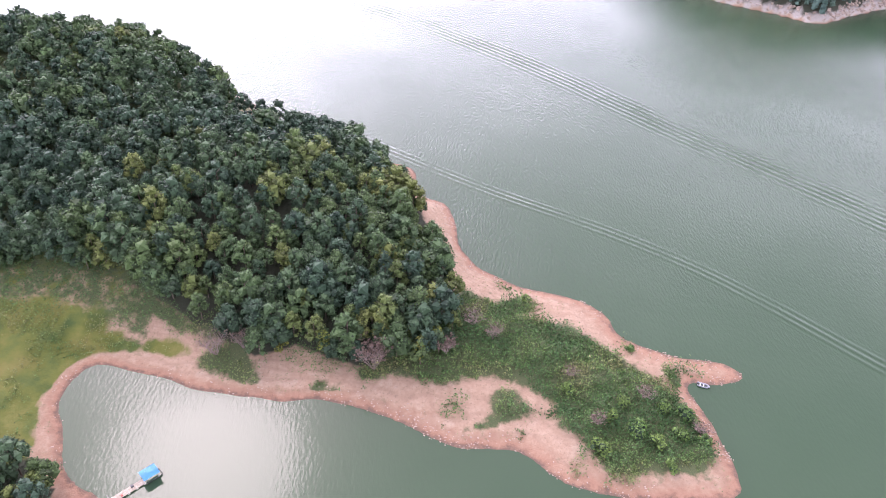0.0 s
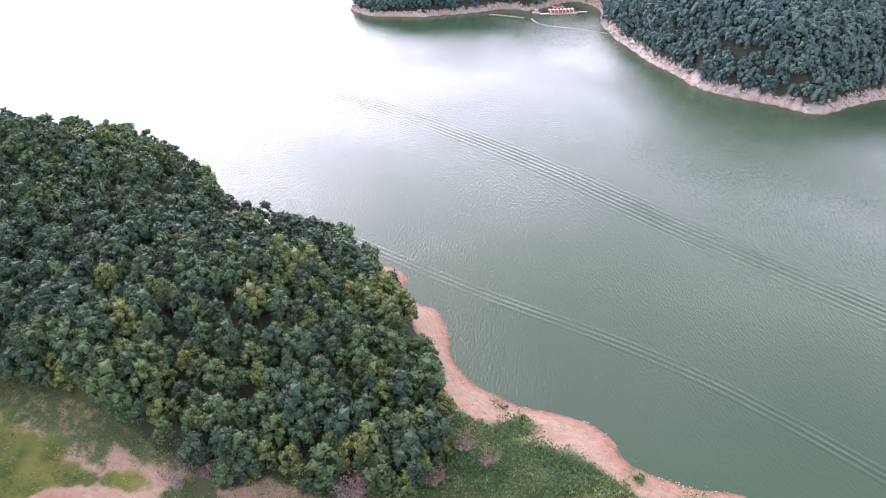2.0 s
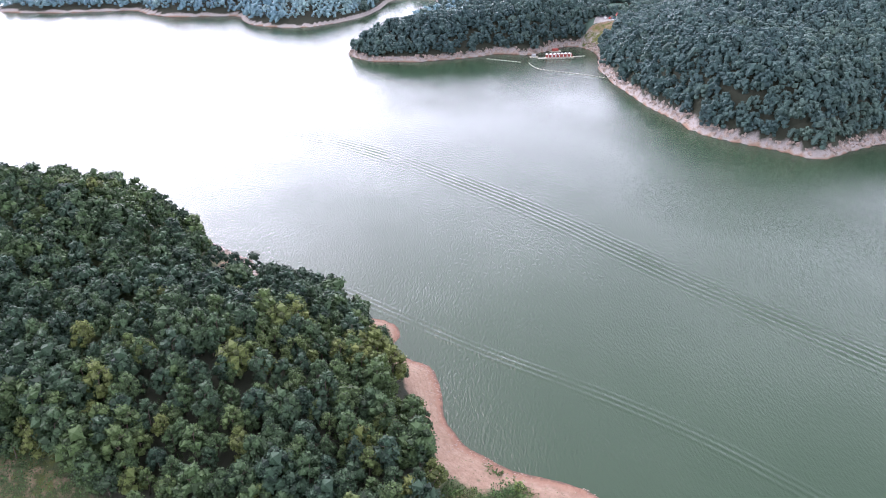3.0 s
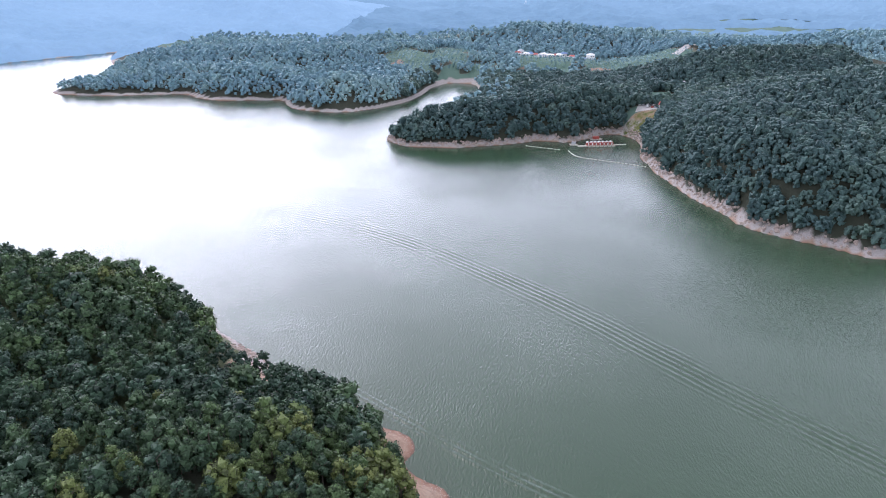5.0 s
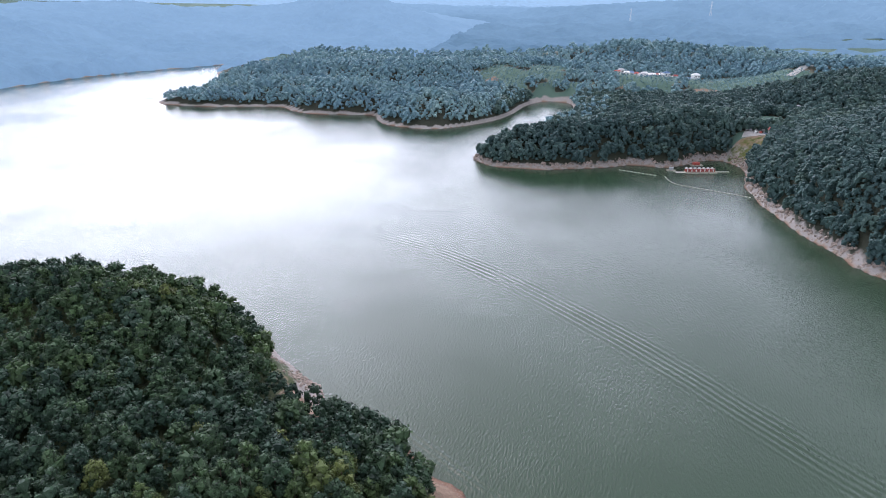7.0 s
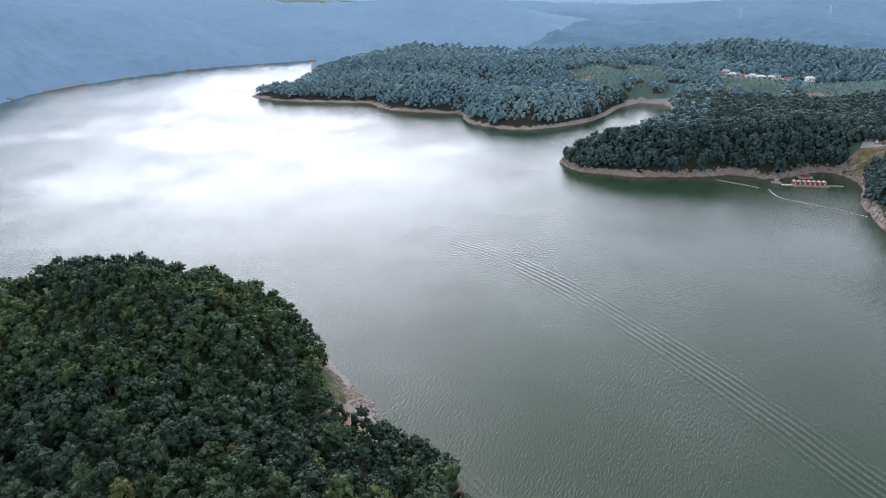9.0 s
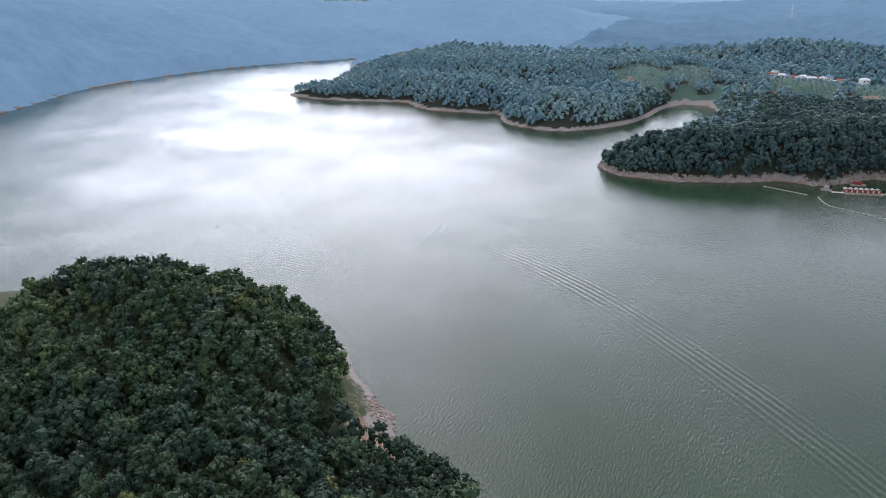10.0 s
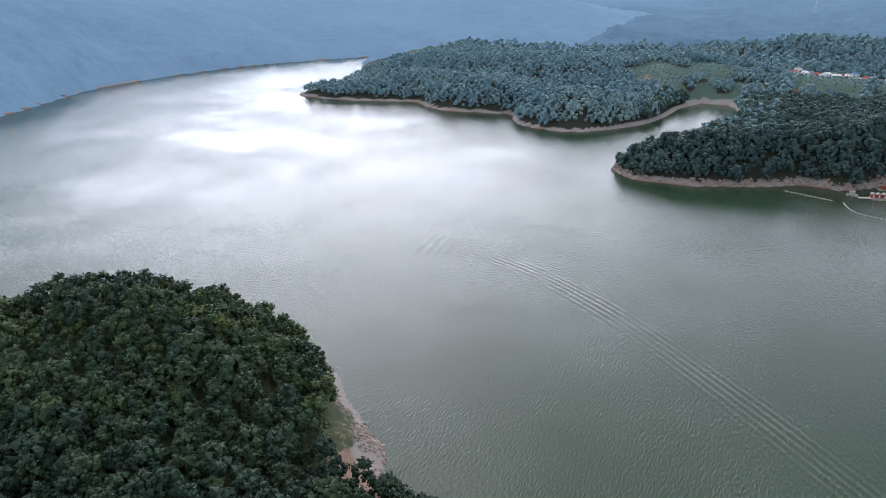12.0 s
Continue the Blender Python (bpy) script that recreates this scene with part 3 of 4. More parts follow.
def crown_shape(seed, tall, wide, lobes, leaves, size, ball=None, low=0.27):
    """Domed crown of lobes in metres, trunk foot at the origin: leaf corners, core verts and core faces."""
    rs = np.random.RandomState(seed)
    k = np.arange(lobes)
    t = np.clip((k + 0.5) / lobes + rs.normal(0, 0.06, lobes), 0, 1)
    ang = k * 2.399963 + rs.normal(0, 0.35, lobes)
    rad = wide * 0.74 * np.sqrt(1.0 - t * t * 0.98) * rs.uniform(0.75, 1.08, lobes)
    c = np.stack([rad * np.cos(ang), rad * np.sin(ang), tall * (low + (0.80 - low) * t) + rs.normal(0, 0.035 * tall, lobes)], 1)
    r = wide * rs.uniform(0.20, 0.37, lobes)
    quads_ = leaf_cloud(rs, c, r, leaves, size)
    bv, bf = ball or (OCTA_V * 1.12, OCTA_F)
    core_v = (c[:, None, :] + bv[None] * (r * 0.84)[:, None, None] * (1 + 0.13 * rs.normal(size=(lobes, len(bv), 1)))).reshape(-1, 3)
    core_f = (bf[None] + (np.arange(lobes) * len(bv))[:, None, None]).reshape(-1, 3)
    return quads_, core_v, core_f


def two_material_mesh(name, leaf_v, core_v, core_f, leaf_mat, core_mat):
    lf = np.arange(len(leaf_v)).reshape(-1, 4)
    tri = np.vstack([lf[:, [0, 1, 2]], lf[:, [0, 2, 3]], core_f + len(leaf_v)])
    me = mesh_np(name, np.vstack([leaf_v, core_v]), tri, leaf_mat)
    me.materials.append(core_mat)
    slot = np.zeros(len(tri), np.int32)
    slot[2 * len(lf):] = 1
    me.polygons.foreach_set("material_index", slot)
    return me


KINDS = [(11, 9.8, 3.6, 24, 560, 0.25), (12, 9.2, 4.0, 26, 600, 0.26), (13, 11.4, 3.1, 22, 530, 0.24), (14, 8.0, 2.8, 18, 440, 0.24), (15, 9.8, 4.6, 30, 680, 0.27), (16, 11.8, 3.7, 25, 580, 0.25)]
LIGHT_SHAPES = [crown_shape(seed, tall, wide * 1.04, lobes - 6, 200, 0.37) for seed, tall, wide, lobes, *_ in KINDS]
SHAPES = [crown_shape(*k) for k in KINDS]


def trunk_mesh(seed, tall):
    rs = np.random.RandomState(seed)
    bm = bmesh.new()
    p, r = Vector((0, 0, -0.4)), 0.2
    for k in range(3):
        q = p + Vector((rs.uniform(-.2, .2), rs.uniform(-.2, .2), tall * 0.22))
        rod_bm(p, q, r, bm, 7, r * 0.8)
        p, r = q, r * 0.8
        if k:
            for _ in range(2):
                a = rs.uniform(0, 6.3)
                rod_bm(p, p + Vector((math.cos(a) * 1.5, math.sin(a) * 1.5, 1.6)), r * 0.6, bm, 5, r * 0.25)
    me = bpy.data.meshes.new("trunk")
    bm.to_mesh(me)
    bm.free()
    me.materials.append(BARK)
    return me


CROWN_MESHES = [two_material_mesh("crown", *s, LEAF, LEAF) for s in SHAPES]
TRUNK_MESHES = [trunk_mesh(k[0], k[1]) for k in KINDS]


def scatter(x0, x1, y0, y1, step, seed, jitter=0.75):
    rs = np.random.RandomState(seed)
    a, b = np.meshgrid(np.arange(x0, x1, step), np.arange(y0, y1, step))
    b = b + (np.arange(a.shape[1]) % 2)[None] * step / 2
    x = a.ravel() + rs.uniform(-.5, .5, a.size) * step * jitter
    y = b.ravel() + rs.uniform(-.5, .5, a.size) * step * jitter
    return x, y, rs


# near wood
x, y, rs = scatter(-170, 8, 60, 280, 4.35, 21, 0.9)
shore = inland(x, y)
keep = (wood_mask(x, y, shore) > rs.uniform(0.3, 0.7, len(x))) & (np.hypot(x + 63, y - 176) > 3.2) & ~((x < -170) & (y < 130))
x, y, shore = x[keep], y[keep], shore[keep]
z = height(x, y, shore)
order = np.argsort(np.hypot(x - 5, y - 95))
x, y, z = x[order], y[order], z[order]
kind = rs.randint(0, len(KINDS), len(x))
scale = rs.uniform(0.66, 1.18, len(x)) * (0.97 + 0.35 * lattice_noise(x, y, 30, 6))
scale = scale * (1 + 0.16 * ease(196, 206, y) * ease(-64, -58, x) - 0.03 * ease(226, 240, y))
turn = rs.uniform(0, 6.28, len(x))
tint = np.clip(0.36 + 0.7 * lattice_noise(x, y, 40, 7) + rs.normal(0, 0.22, len(x)), 0, 1)
tint[rs.rand(len(x)) < 0.03] = 0.97

WOODLABEL = "broadleaf oak tree with dense dark green crown"
for k in range(min(300, len(x))):
    tree = tagged(new("tree"), WOODLABEL, "tree", "trees of the wooded point")
    tree.matrix_basis = Matrix.LocRotScale((x[k], y[k], z[k]), Euler((0, 0, turn[k])), (scale[k],) * 3)
    part("trunk", TRUNK_MESHES[kind[k]], None, tree)
    part("crown", CROWN_MESHES[kind[k]], None, tree)


def joined_wood(name, label, shapes, x, y, z, kind, scale, turn, tint, leaf_mat, core_mat, squash=1.0):
    LV, CV, CF, LT, CT, base = [], [], [], [], [], 0
    for j in range(len(x)):
        lv, cv, cf = shapes[kind[j]]
        c, s = math.cos(turn[j]) * scale[j], math.sin(turn[j]) * scale[j]
        m = np.array([(c, -s, 0), (s, c, 0), (0, 0, scale[j] * squash)]).T
        o = np.array((x[j], y[j], z[j]))
        LV.append(lv @ m + o), CV.append(cv @ m + o), CF.append(cf + base)
        LT.append(np.full(len(lv), tint[j])), CT.append(np.full(len(cv), tint[j]))
        base += len(cv)
    me = two_material_mesh(name, np.vstack(LV), np.vstack(CV), np.vstack(CF), leaf_mat, core_mat)
    number_attribute(me, "tint", np.concatenate(LT + CT))
    return tagged(new(name, me), label, "woodland", kind="stuff")


for name_, label_, shapes_, pick in (("woodland", "dense dark green broadleaf wood covering the hill", SHAPES, np.arange(300, len(x))[y[300:] < 178]), ("woodland", "far slope of the wooded hill", LIGHT_SHAPES, np.arange(300, len(x))[y[300:] >= 178])):
    joined_wood(name_, label_, shapes_, x[pick], y[pick], z[pick], kind[pick], scale[pick], turn[pick], tint[pick], LEAF_JOINED, LEAF_JOINED)

# woods across the lake
FAR_SHAPES = [crown_shape(30 + k, 9.4, 4.8, 17, 44, 0.40, (OCTA_V * 1.32, OCTA_F), 0.20) for k in range(5)]
HAZY_SHAPES = [crown_shape(40 + k, 9.0, 5.9, 8, 22, 0.6, (OCTA_V * 1.36, OCTA_F), 0.20) for k in range(4)]


def far_wood(name, label, bounds, step, seed, shapes, size, leaf_mat=LEAF_FAR):
    x, y, rs = scatter(*bounds, step, seed)
    shore = inland(x, y)
    keep = (wood_mask(x, y, shore) > rs.uniform(0.3, 0.7, len(x))) & ~near_plan(x, y)
    x, y, shore = x[keep], y[keep], shore[keep]
    tint = np.clip(0.45 + 0.8 * lattice_noise(x, y, 70, 3) + rs.normal(0, 0.2, len(x)), 0, 1)
    return joined_wood(name, label, shapes, x, y, height(x, y, shore), rs.randint(0, len(shapes), len(x)), size * rs.uniform(0.75, 1.2, len(x)), rs.uniform(0, 6.3, len(x)), tint, leaf_mat, leaf_mat)


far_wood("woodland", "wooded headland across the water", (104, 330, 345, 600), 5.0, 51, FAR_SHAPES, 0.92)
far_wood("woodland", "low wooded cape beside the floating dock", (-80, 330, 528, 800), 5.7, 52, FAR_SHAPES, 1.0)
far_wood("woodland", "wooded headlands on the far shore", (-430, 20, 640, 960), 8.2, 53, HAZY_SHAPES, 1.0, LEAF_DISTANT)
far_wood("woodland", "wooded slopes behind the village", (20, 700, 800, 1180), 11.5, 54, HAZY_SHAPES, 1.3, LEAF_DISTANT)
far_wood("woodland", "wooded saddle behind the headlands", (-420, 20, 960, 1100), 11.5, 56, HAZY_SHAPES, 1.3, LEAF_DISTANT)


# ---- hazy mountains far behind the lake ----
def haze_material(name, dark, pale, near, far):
    """Distant woods whose haze is painted as a blue glow, paler with distance."""
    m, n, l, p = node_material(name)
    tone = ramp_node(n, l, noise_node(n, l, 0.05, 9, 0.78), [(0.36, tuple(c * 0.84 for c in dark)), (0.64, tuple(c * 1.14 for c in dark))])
    haze_patches = ramp_node(n, l, noise_node(n, l, 0.007, 4, 0.6), [(0.35, (0, 0, 0)), (0.65, (0.30, 0.30, 0.30))])
    tone = mix_node(n, l, haze_patches, tone, pale)
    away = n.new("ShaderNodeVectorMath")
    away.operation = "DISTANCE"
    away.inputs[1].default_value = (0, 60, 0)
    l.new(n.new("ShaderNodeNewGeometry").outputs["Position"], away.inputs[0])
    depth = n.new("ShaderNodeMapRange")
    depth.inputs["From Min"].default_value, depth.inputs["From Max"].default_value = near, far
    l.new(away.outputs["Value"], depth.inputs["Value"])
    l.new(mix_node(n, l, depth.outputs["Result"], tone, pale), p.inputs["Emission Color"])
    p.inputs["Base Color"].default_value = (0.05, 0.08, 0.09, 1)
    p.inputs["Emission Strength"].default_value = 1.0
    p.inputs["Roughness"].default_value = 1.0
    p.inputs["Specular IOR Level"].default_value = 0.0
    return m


def backdrop(name, label, x0, x1, y0, y1, step, keep, lift, material):
    """Rolling hills over the ground sheet, lumpy with tree tops."""
    bx, by = np.meshgrid(np.arange(x0, x1, step), np.arange(y0, y1, step))
    x, y = bx.ravel(), by.ravel()
    shore = inland(x, y)
    lumps = lift * (0.6 + 0.9 * lattice_noise(x, y, 8, 2) + 0.5 * lattice_noise(x, y, 23, 4)) * ease(2, 14, shore)
    inside = keep(x, y) & (shore > 2)
    rolls = np.maximum(lattice_noise(x, y, 260, 12) + 0.5 * lattice_noise(x, y, 120, 15), 0)
    base = height(x, y, shore) + 46 * np.where(x > -260, ease(1380, 1750, y), ease(1480, 1680, y)) * ease(2640, 2400, y) * rolls
    k = np.arange(len(x)).reshape(bx.shape)
    rim = np.zeros(bx.shape, bool)
    rim[0], rim[-1], rim[:, 0], rim[:, -1] = True, True, True, True
    f = np.stack([k[:-1, :-1], k[:-1, 1:], k[1:, 1:], k[1:, :-1]], -1).reshape(-1, 4)
    f = f[inside[f].any(1)]
    z = np.where(inside, base + 2.6 + lumps, np.where(y > 2600, -3.0, base - 0.6))
    z = np.where(rim.ravel(), -6.0, z)
    used = np.unique(f)
    remap = np.zeros(len(x), int)
    remap[used] = np.arange(len(used))
    return tagged(new(name, mesh_np(name, np.stack([x, y, z], 1)[used], remap[f], material, False)), label, "mountains", kind="structure")


def valley_wood(x, y):
    """Wooded parts of the valley behind the village, open round its fields and hamlet."""
    open_ = np.full(np.shape(x), 9.0)
    for cx, cy, rx, ry in ((-135, 1310, 48, 22), (110, 1305, 125, 26), (470, 1400, 250, 70), (330, 1215, 90, 36), (640, 1600, 260, 60), (60, 1520, 70, 20)):
        open_ = np.minimum(open_, np.hypot((x - cx) / rx, (y - cy) / ry))
    return (open_ > 1) & (y > np.where(x < -110, 1105, 1190)) & ((x > -260) | (y > 1780))


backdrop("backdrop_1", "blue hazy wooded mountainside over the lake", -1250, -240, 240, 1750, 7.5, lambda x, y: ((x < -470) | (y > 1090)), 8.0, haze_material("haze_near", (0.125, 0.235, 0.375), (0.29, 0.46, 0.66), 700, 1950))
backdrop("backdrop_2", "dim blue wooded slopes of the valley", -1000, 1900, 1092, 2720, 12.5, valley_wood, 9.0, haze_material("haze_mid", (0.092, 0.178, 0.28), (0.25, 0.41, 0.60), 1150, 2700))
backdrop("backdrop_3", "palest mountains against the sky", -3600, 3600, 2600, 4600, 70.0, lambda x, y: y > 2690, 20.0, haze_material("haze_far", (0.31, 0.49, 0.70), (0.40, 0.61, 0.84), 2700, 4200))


# ---- low growth and stones of the near point ----
def clump_field(name, label, x, y, z, seed, leaves, size, spread, tall, tint, material, category):
    rs = np.random.RandomState(seed)
    n = len(x)
    o = np.repeat(np.stack([x, y, z], 1), leaves, 0)
    k = n * leaves
    c = o + np.stack([rs.normal(0, spread, k), rs.normal(0, spread, k), np.abs(rs.normal(0, 1, k)) * np.repeat(tall, leaves)], 1)
    nrm = sphere_points(rs, k) + np.array((0, 0, 0.7))
    nrm /= np.linalg.norm(nrm, axis=1)[:, None]
    u = np.cross(nrm, sphere_points(rs, k))
    u /= np.linalg.norm(u, axis=1)[:, None] + 1e-9
    v = np.cross(nrm, u)
    s_ = (size * rs.uniform(0.5, 1.3, k))[:, None]
    q = np.stack([c - u * s_, c - v * s_ * 0.6, c + u * s_, c + v * s_ * 0.6], 1).reshape(-1, 3)
    me = mesh_np(name, q, np.arange(4 * k).reshape(-1, 4), material)
    number_attribute(me, "tint", np.repeat(np.clip(np.repeat(tint, leaves) + rs.normal(0, 0.12, k), 0, 1), 4))
    return tagged(new(name, me), label, category, kind="stuff")


x, y, rs = scatter(-22, 64, 82, 146, 0.72, 61, 1.0)
shore = inland(x, y)
g = cover_masks(x, y, shore)[0]
RUTS = np.array([(-6, 112.5), (3, 111), (14, 111.5), (24, 109), (32, 110.5), (41, 112.5)])
rut = np.full(len(x), 99.0)
for (ax, ay), (bx, by) in zip(RUTS, RUTS[1:]):
    f = np.clip(((x - ax) * (bx - ax) + (y - ay) * (by - ay)) / ((bx - ax) ** 2 + (by - ay) ** 2), 0, 1)
    rut = np.minimum(rut, np.hypot(x - ax - f * (bx - ax), y - ay - f * (by - ay)))
keep = (g + 0.75 * rough(x, y, 7, 5) > rs.uniform(0.3, 0.72, len(x))) & (shore > 2.2) & (np.abs(rut - 0.75) > 0.32)
x, y, shore = x[keep], y[keep], shore[keep]
clump_field("weeds", "dense low green weeds over the spit", x, y, height(x, y, shore), 62, 11, 0.25, 0.36, 0.25 + 1.35 * np.clip(0.4 + 2.4 * rough(x, y, 5, 2), 0, 1), np.clip(0.42 + 1.5 * rough(x, y, 9, 8), 0, 1), LEAF_WEED, "weeds")

x, y, rs = scatter(-125, -8, 84, 150, 0.78, 63, 1.0)
shore = inland(x, y)
g, mm, _ = cover_masks(x, y, shore)
edge = np.exp(-((signed_distance(x, y, WOOD_EDGE) - 1.5) / np.where(x < -72, 12.0, 3.6)) ** 2)
keep = (np.maximum(np.maximum(g, edge * 0.80), mm * 0.50 + 0.4 * edge) + 0.9 * rough(x, y, 7, 5) > rs.uniform(0.4, 0.75, len(x))) & (shore > 3)
x, y, shore, mm = x[keep], y[keep], shore[keep], mm[keep]
belt = ease(17, 8, signed_distance(x, y, WOOD_EDGE)) * (x < -70)
clump_field("weeds", "green weeds and tall grass by the wood's edge", x, y, height(x, y, shore), 64, 8, 0.20, 0.36, 0.22 + 0.4 * (1 - mm) + 0.5 * belt, np.clip(0.30 + 0.45 * mm - 0.25 * belt + 0.9 * rough(x, y, 13, 8), 0, 1), LEAF_WEED, "weeds")

x, y, rs = scatter(-90, 74, 80, 215, 1.0, 67, 1.0)
shore = inland(x, y)
keep = (shore > 2.0) & (signed_distance(x, y, WOOD_EDGE) > -2) & (rough(x, y, 6, 6) > rs.uniform(0.0, 0.75, len(x)))
x, y, shore = x[keep], y[keep], shore[keep]
clump_field("sprigs", "thin dry sprigs scattered over bare earth", x, y, height(x, y, shore), 68, 4, 0.12, 0.22, np.full(len(x), 0.12), np.clip(0.55 + 0.8 * rough(x, y, 5, 8), 0, 1), LEAF_WEED, "weeds")

rs = np.random.RandomState(71)
x, y = rs.uniform(-95, 76, 60000), rs.uniform(78, 250, 60000)
shore = inland(x, y)
keep = (shore > -0.3) & (shore < np.where(y > 225, 7, 2.6 + 2.5 * rs.rand(len(x)) ** 3)) & (rough(x, y, 10, 4) + 0.25 * (y > 225) > rs.uniform(-0.1, 0.35, len(x)))
x, y, shore = x[keep][:1500], y[keep][:1500], shore[keep][:1500]
size = rs.uniform(0.05, 0.20, len(x)) ** 1.0 * np.where(y > 225, 3.6, 1)
rv = BALL_V[None] * (size[:, None, None] * rs.uniform(0.6, 1.2, (len(x), len(BALL_V), 1))) * np.stack([rs.uniform(0.8, 1.5, len(x)), rs.uniform(0.7, 1.2, len(x)), rs.uniform(0.4, 0.8, len(x))], 1)[:, None, :]
rv = rv + np.stack([x, y, height(x, y, shore) + size * 0.15], 1)[:, None, :]
stones = mesh_np("stones", rv.reshape(-1, 3), (BALL_F[None] + (np.arange(len(x)) * len(BALL_V))[:, None, None]).reshape(-1, 3), ROCK)
tagged(new("stones", stones), "pale stones scattered along the waterline", "stones", kind="stuff")


rs = np.random.RandomState(73)
x, y = rs.uniform(-80, 240, 90000), rs.uniform(345, 600, 90000)
shore = inland(x, y)
keep = (shore > 0.1) & (shore < 4.5) & ~near_plan(x, y)
x, y, shore = x[keep][:1100], y[keep][:1100], shore[keep][:1100]
size = rs.uniform(0.35, 1.5, len(x)) * rs.uniform(0.5, 1, len(x))
rv = BALL_V[None] * (size[:, None, None] * rs.uniform(0.55, 1.3, (len(x), len(BALL_V), 1))) + np.stack([x, y, height(x, y, shore) + size * 0.1], 1)[:, None, :]
crags = mesh_np("boulders", rv.reshape(-1, 3), (BALL_F[None] + (np.arange(len(x)) * len(BALL_V))[:, None, None]).reshape(-1, 3), ROCK)
tagged(new("boulders", crags), "pale broken rock along the far banks", "boulders", kind="stuff")


def on_ground(x, y):
    a, b = np.array([float(x)]), np.array([float(y)])
    return float(height(a, b)[0])


def bush(name, x, y, tall, wide, seed, leaf_mat, label, category, leaves=260, size=0.26, lobes=7):
    """A rounded shrub or small tree: short stem and a leafy crown to the ground."""
    ob = tagged(new(name), label, category)
    ob.matrix_basis = Matrix.Translation((x, y, on_ground(x, y)))
    rs = np.random.RandomState(seed)
    t = rs.uniform(0, 1, lobes)
    a = rs.uniform(0, 6.3, lobes)
    r0 = wide * 0.6 * np.sqrt(1.02 - t * t)
    c = np.stack([r0 * np.cos(a), r0 * np.sin(a), tall * (0.28 + 0.5 * t)], 1)
    r = wide * rs.uniform(0.35, 0.55, lobes)
    lv = leaf_cloud(rs, c, r, leaves, size)
    cv = (c[:, None, :] + BALL_V[None] * (r * 0.72)[:, None, None]).reshape(-1, 3)
    cf = (BALL_F[None] + (np.arange(lobes) * len(BALL_V))[:, None, None]).reshape(-1, 3)
    part("trunk", rod_bm((0, 0, -0.3), (0, 0, tall * 0.5), 0.09, None, 6, 0.05), BARK, ob)
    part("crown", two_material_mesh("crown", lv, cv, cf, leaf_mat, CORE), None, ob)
    return ob


def bare_shrub(name, x, y, tall, wide, seed, label, leaves=150):
    """A withered shrub: forked bare branches with few dull leaves."""
    ob = tagged(new(name), label, "shrub")
    ob.matrix_basis = Matrix.Translation((x, y, on_ground(x, y)))
    rs = np.random.RandomState(seed)
    bm, tips = bmesh.new(), []
    for _ in range(9):
        a, lean = rs.uniform(0, 6.3), rs.uniform(0.2, 0.9)
        p = Vector((0, 0, -0.2))
        q = Vector((math.cos(a) * lean * wide * 0.5, math.sin(a) * lean * wide * 0.5, tall * rs.uniform(0.4, 0.6)))
        rod_bm(p, q, 0.09, bm, 5, 0.05)
        for _ in range(5):
            b = rs.uniform(0, 6.3)
            e = q + Vector((math.cos(b) * wide * 0.35, math.sin(b) * wide * 0.35, tall * rs.uniform(0.15, 0.45)))
            rod_bm(q, e, 0.05, bm, 4, 0.015)
            for _ in range(3):
                d = rs.uniform(0, 6.3)
                w = e + Vector((math.cos(d) * wide * 0.2, math.sin(d) * wide * 0.2, tall * rs.uniform(0.02, 0.2)))
                rod_bm(e, w, 0.03, bm, 3, 0.01)
                tips.append(w)
    part("stem", bm, TWIG, ob)
    if leaves:
        c = np.array([tuple(t) for t in tips])
        part("foliage", mesh_np("foliage", leaf_cloud(rs, c, np.full(len(c), 0.35), leaves * 3, 0.17), np.arange(leaves * 12).reshape(-1, 4), LEAF_DEAD), None, ob)
    return ob


for k, (bx, by, tall, wide) in enumerate([(34, 91.5, 2.6, 2.4), (43, 96, 2.8, 2.6), (46.5, 93.5, 2.2, 1.9), (54.5, 101.5, 2.4, 2.2), (50, 103, 2.2, 1.8), (41, 104, 2.2, 1.8), (22, 137.5, 1.5, 1.6), (46, 122, 1.0, 1.2), (38, 100, 1.9, 1.6), (29, 107, 1.8, 1.7), (52, 96, 2.0, 1.8), (48, 88, 1.8, 1.8), (57, 95, 1.6, 1.5)]):
    bush("bush", bx, by, tall, wide, 200 + k, LEAF_BUSH, "rounded light green bush among the weeds", "bush")
for k, (bx, by, tall, wide) in enumerate([(-4.6, 114.6, 8.2, 2.2), (-1.2, 117.5, 7.6, 1.9), (-37, 115.5, 5.6, 1.8), (-27, 115.5, 7.4, 2.1)]):
    bush("tree", bx, by, tall, wide, 230 + k, LEAF_YELLOW, "small yellow-green tree at the wood's edge", "tree", 340, 0.24, 8)
for k, (bx, by, tall, wide) in enumerate([(-15, 111.5, 7.2, 5.6), (1.5, 116, 4.6, 4.0)]):
    bare_shrub("withered_tree", bx, by, tall, wide, 250 + k, "withered pinkish-brown tree at the wood's edge", 420)
for k, (bx, by, tall, wide) in enumerate([(-52, 114.5, 6.5, 5.0), (8, 125, 4.6, 4.4), (12.5, 121.5, 3.8, 3.6), (34.5, 98.5, 2.6, 3.2), (46, 106, 2.8, 3.4), (57, 97.5, 2.0, 2.8), (30, 112, 2.2, 3.0), (-46, 116, 4.6, 3.6)]):
    bare_shrub("bare_shrub", bx, by, tall, wide, 270 + k, "grey leafless shrub with tangled twigs", 60)


